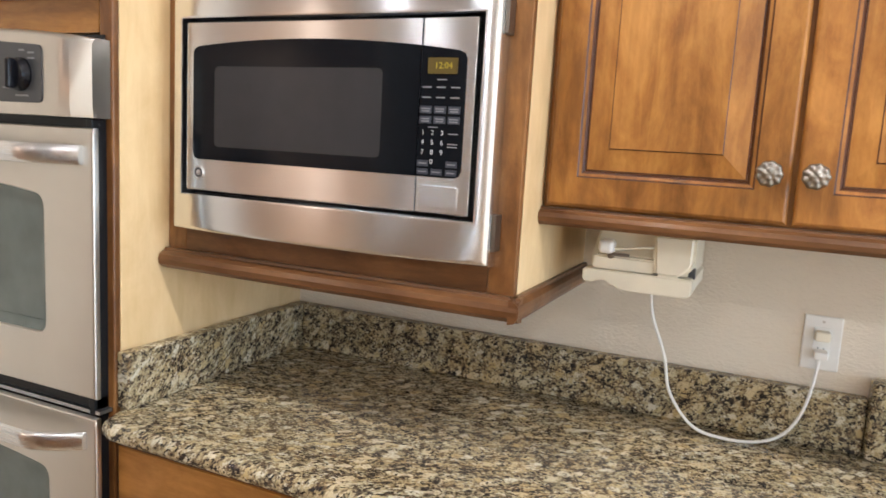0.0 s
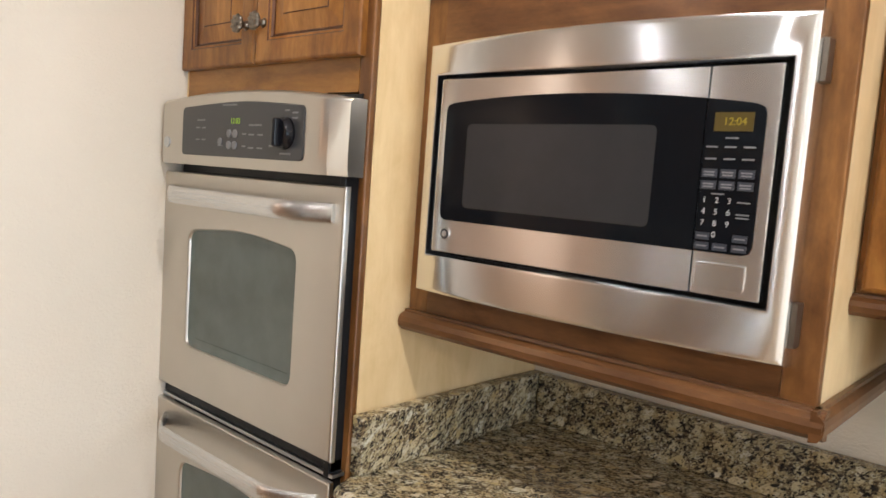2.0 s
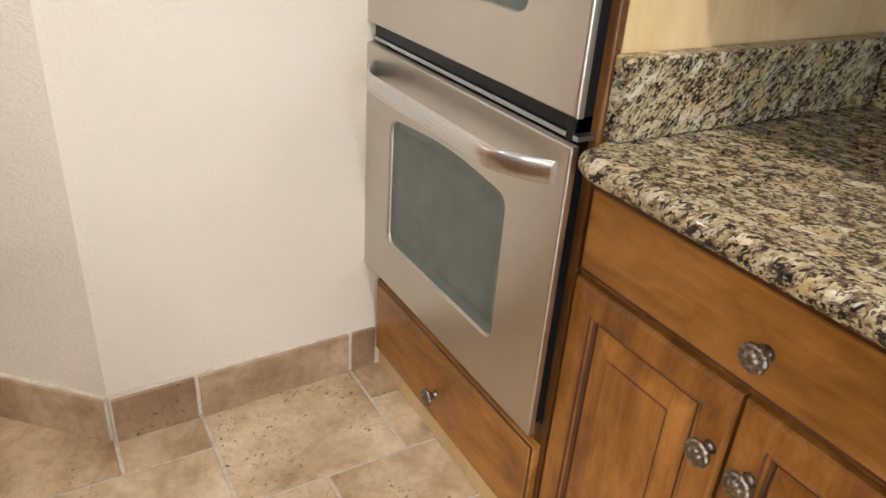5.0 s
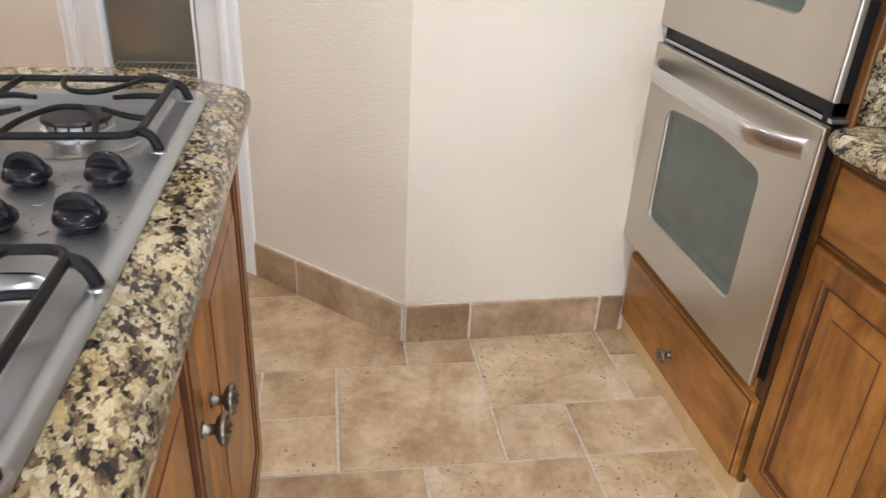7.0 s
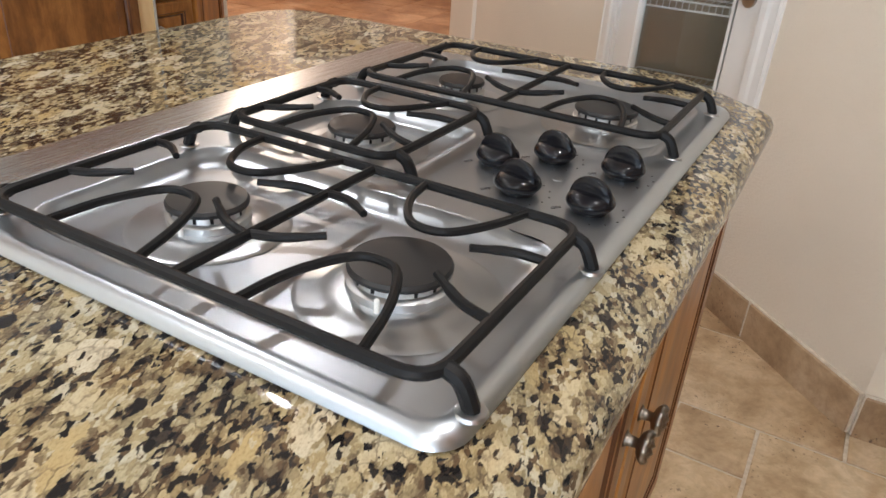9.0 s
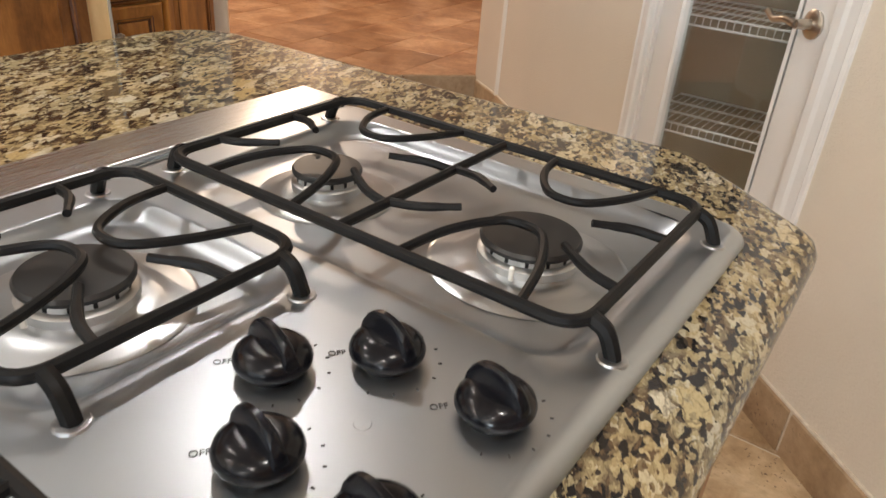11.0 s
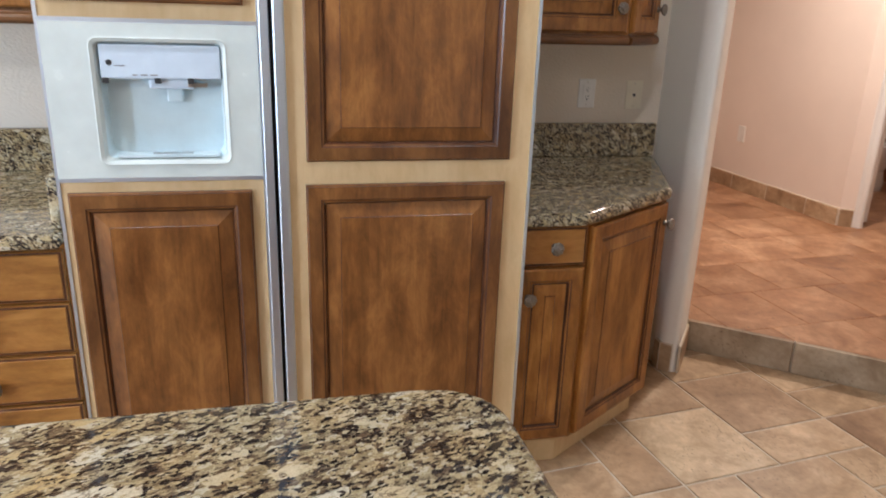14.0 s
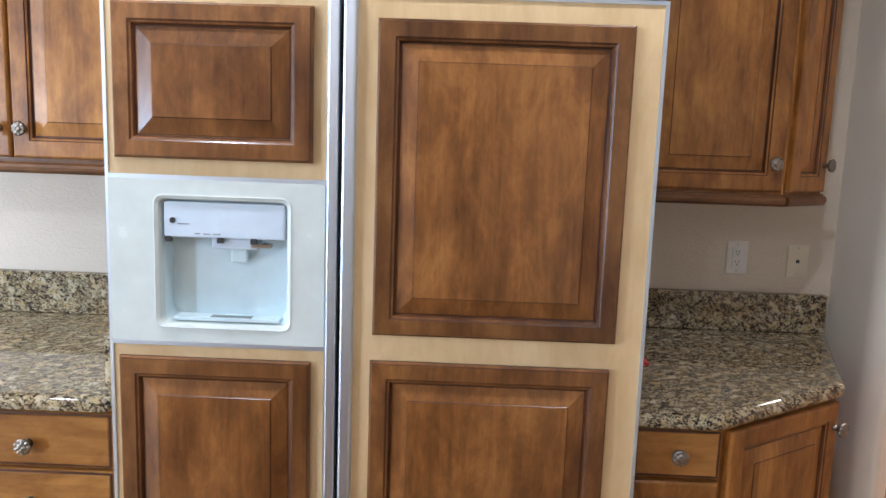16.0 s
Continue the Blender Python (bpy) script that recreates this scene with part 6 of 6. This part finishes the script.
SEAM = -0.05
NEAR = [(-2, 0, 2, 2), (-1, 2, 1, 1), (-3, 2, 2, 2), (-1, 3, 1, 2), (-1, -1, 1, 1), (-2, -1, 1, 1), (-4, -2, 2, 3), (-3, 1, 1, 1), (0, -1, 2, 2), (0, 1, 3, 2), (-2, 4, 1, 1)]
set_tiles(tile_field(NEAR, -14, 28, -4, 8), pose(OX, OY, 0), 1)
# the passage's tiles lie slightly askew to those by the ovens
FAR = [(-2, -5, 2, 2), (0, -4, 2, 2), (1, -2, 1, 1), (-1, -2, 2, 2), (-4, -3, 2, 2), (-2, -3, 2, 1), (-3, -1, 2, 1), (-2, -2, 1, 1), (-3, 0, 3, 2), (0, 0, 1, 2), (1, 0, 2, 2), (0, 2, 2, 3), (-1, 2, 1, 2), (2, -2, 2, 2), (-3, 2, 2, 2)]
set_tiles(tile_field(FAR, -10, 37, -14, 9), pose(-2.85, -1.42, 0, 0, 0, 7), -1, {(-2, -5), (-4, -3)}, {(0, -4), (2, -2), (-1, 2)})

# hall tiles, set in the raised floor and cut along the step
HM = pose(-3.5, -2.4, 0, 0, 0, 4)
cut_p = Vector((L1[0], L1[1], 0)) 
cut_n = Vector((-(J[1] - L1[1]), J[0] - L1[0], 0)).normalized()
if cut_n.x + cut_n.y > 0:
    cut_n = -cut_n
cut_p = cut_p - cut_n * 0.012
for i in range(-14, 6):
    for j in range(-12, 5):
        w, off = 0.41, 0.2 if j % 2 else 0.0
        m = HM @ pose(i * w + off, j * w, 0.151 + rng.random() * 0.0006)
        c = m.translation
        far = (c - cut_p).dot(cut_n)
        if far < -0.3 or not inside((c.x + cut_n.x * 0.3, c.y + cut_n.y * 0.3), hall_pts):
            continue
        if far > 0.3:
            put("tile", tile_mesh(w, w, 0.0022, TILE_HALL), hall, m)
            continue
        bm = bmesh.new()
        bm.from_mesh(tile_mesh(w, w, 0.0022, TILE_HALL))
        bm.transform(m)
        bmesh.ops.bisect_plane(bm, geom=bm.verts[:] + bm.edges[:] + bm.faces[:], plane_co=cut_p, plane_no=-cut_n, clear_outer=True)
        if len(bm.faces) > 3:
            part("tile", bm, TILE_HALL, hall)
        else:
            bm.free()
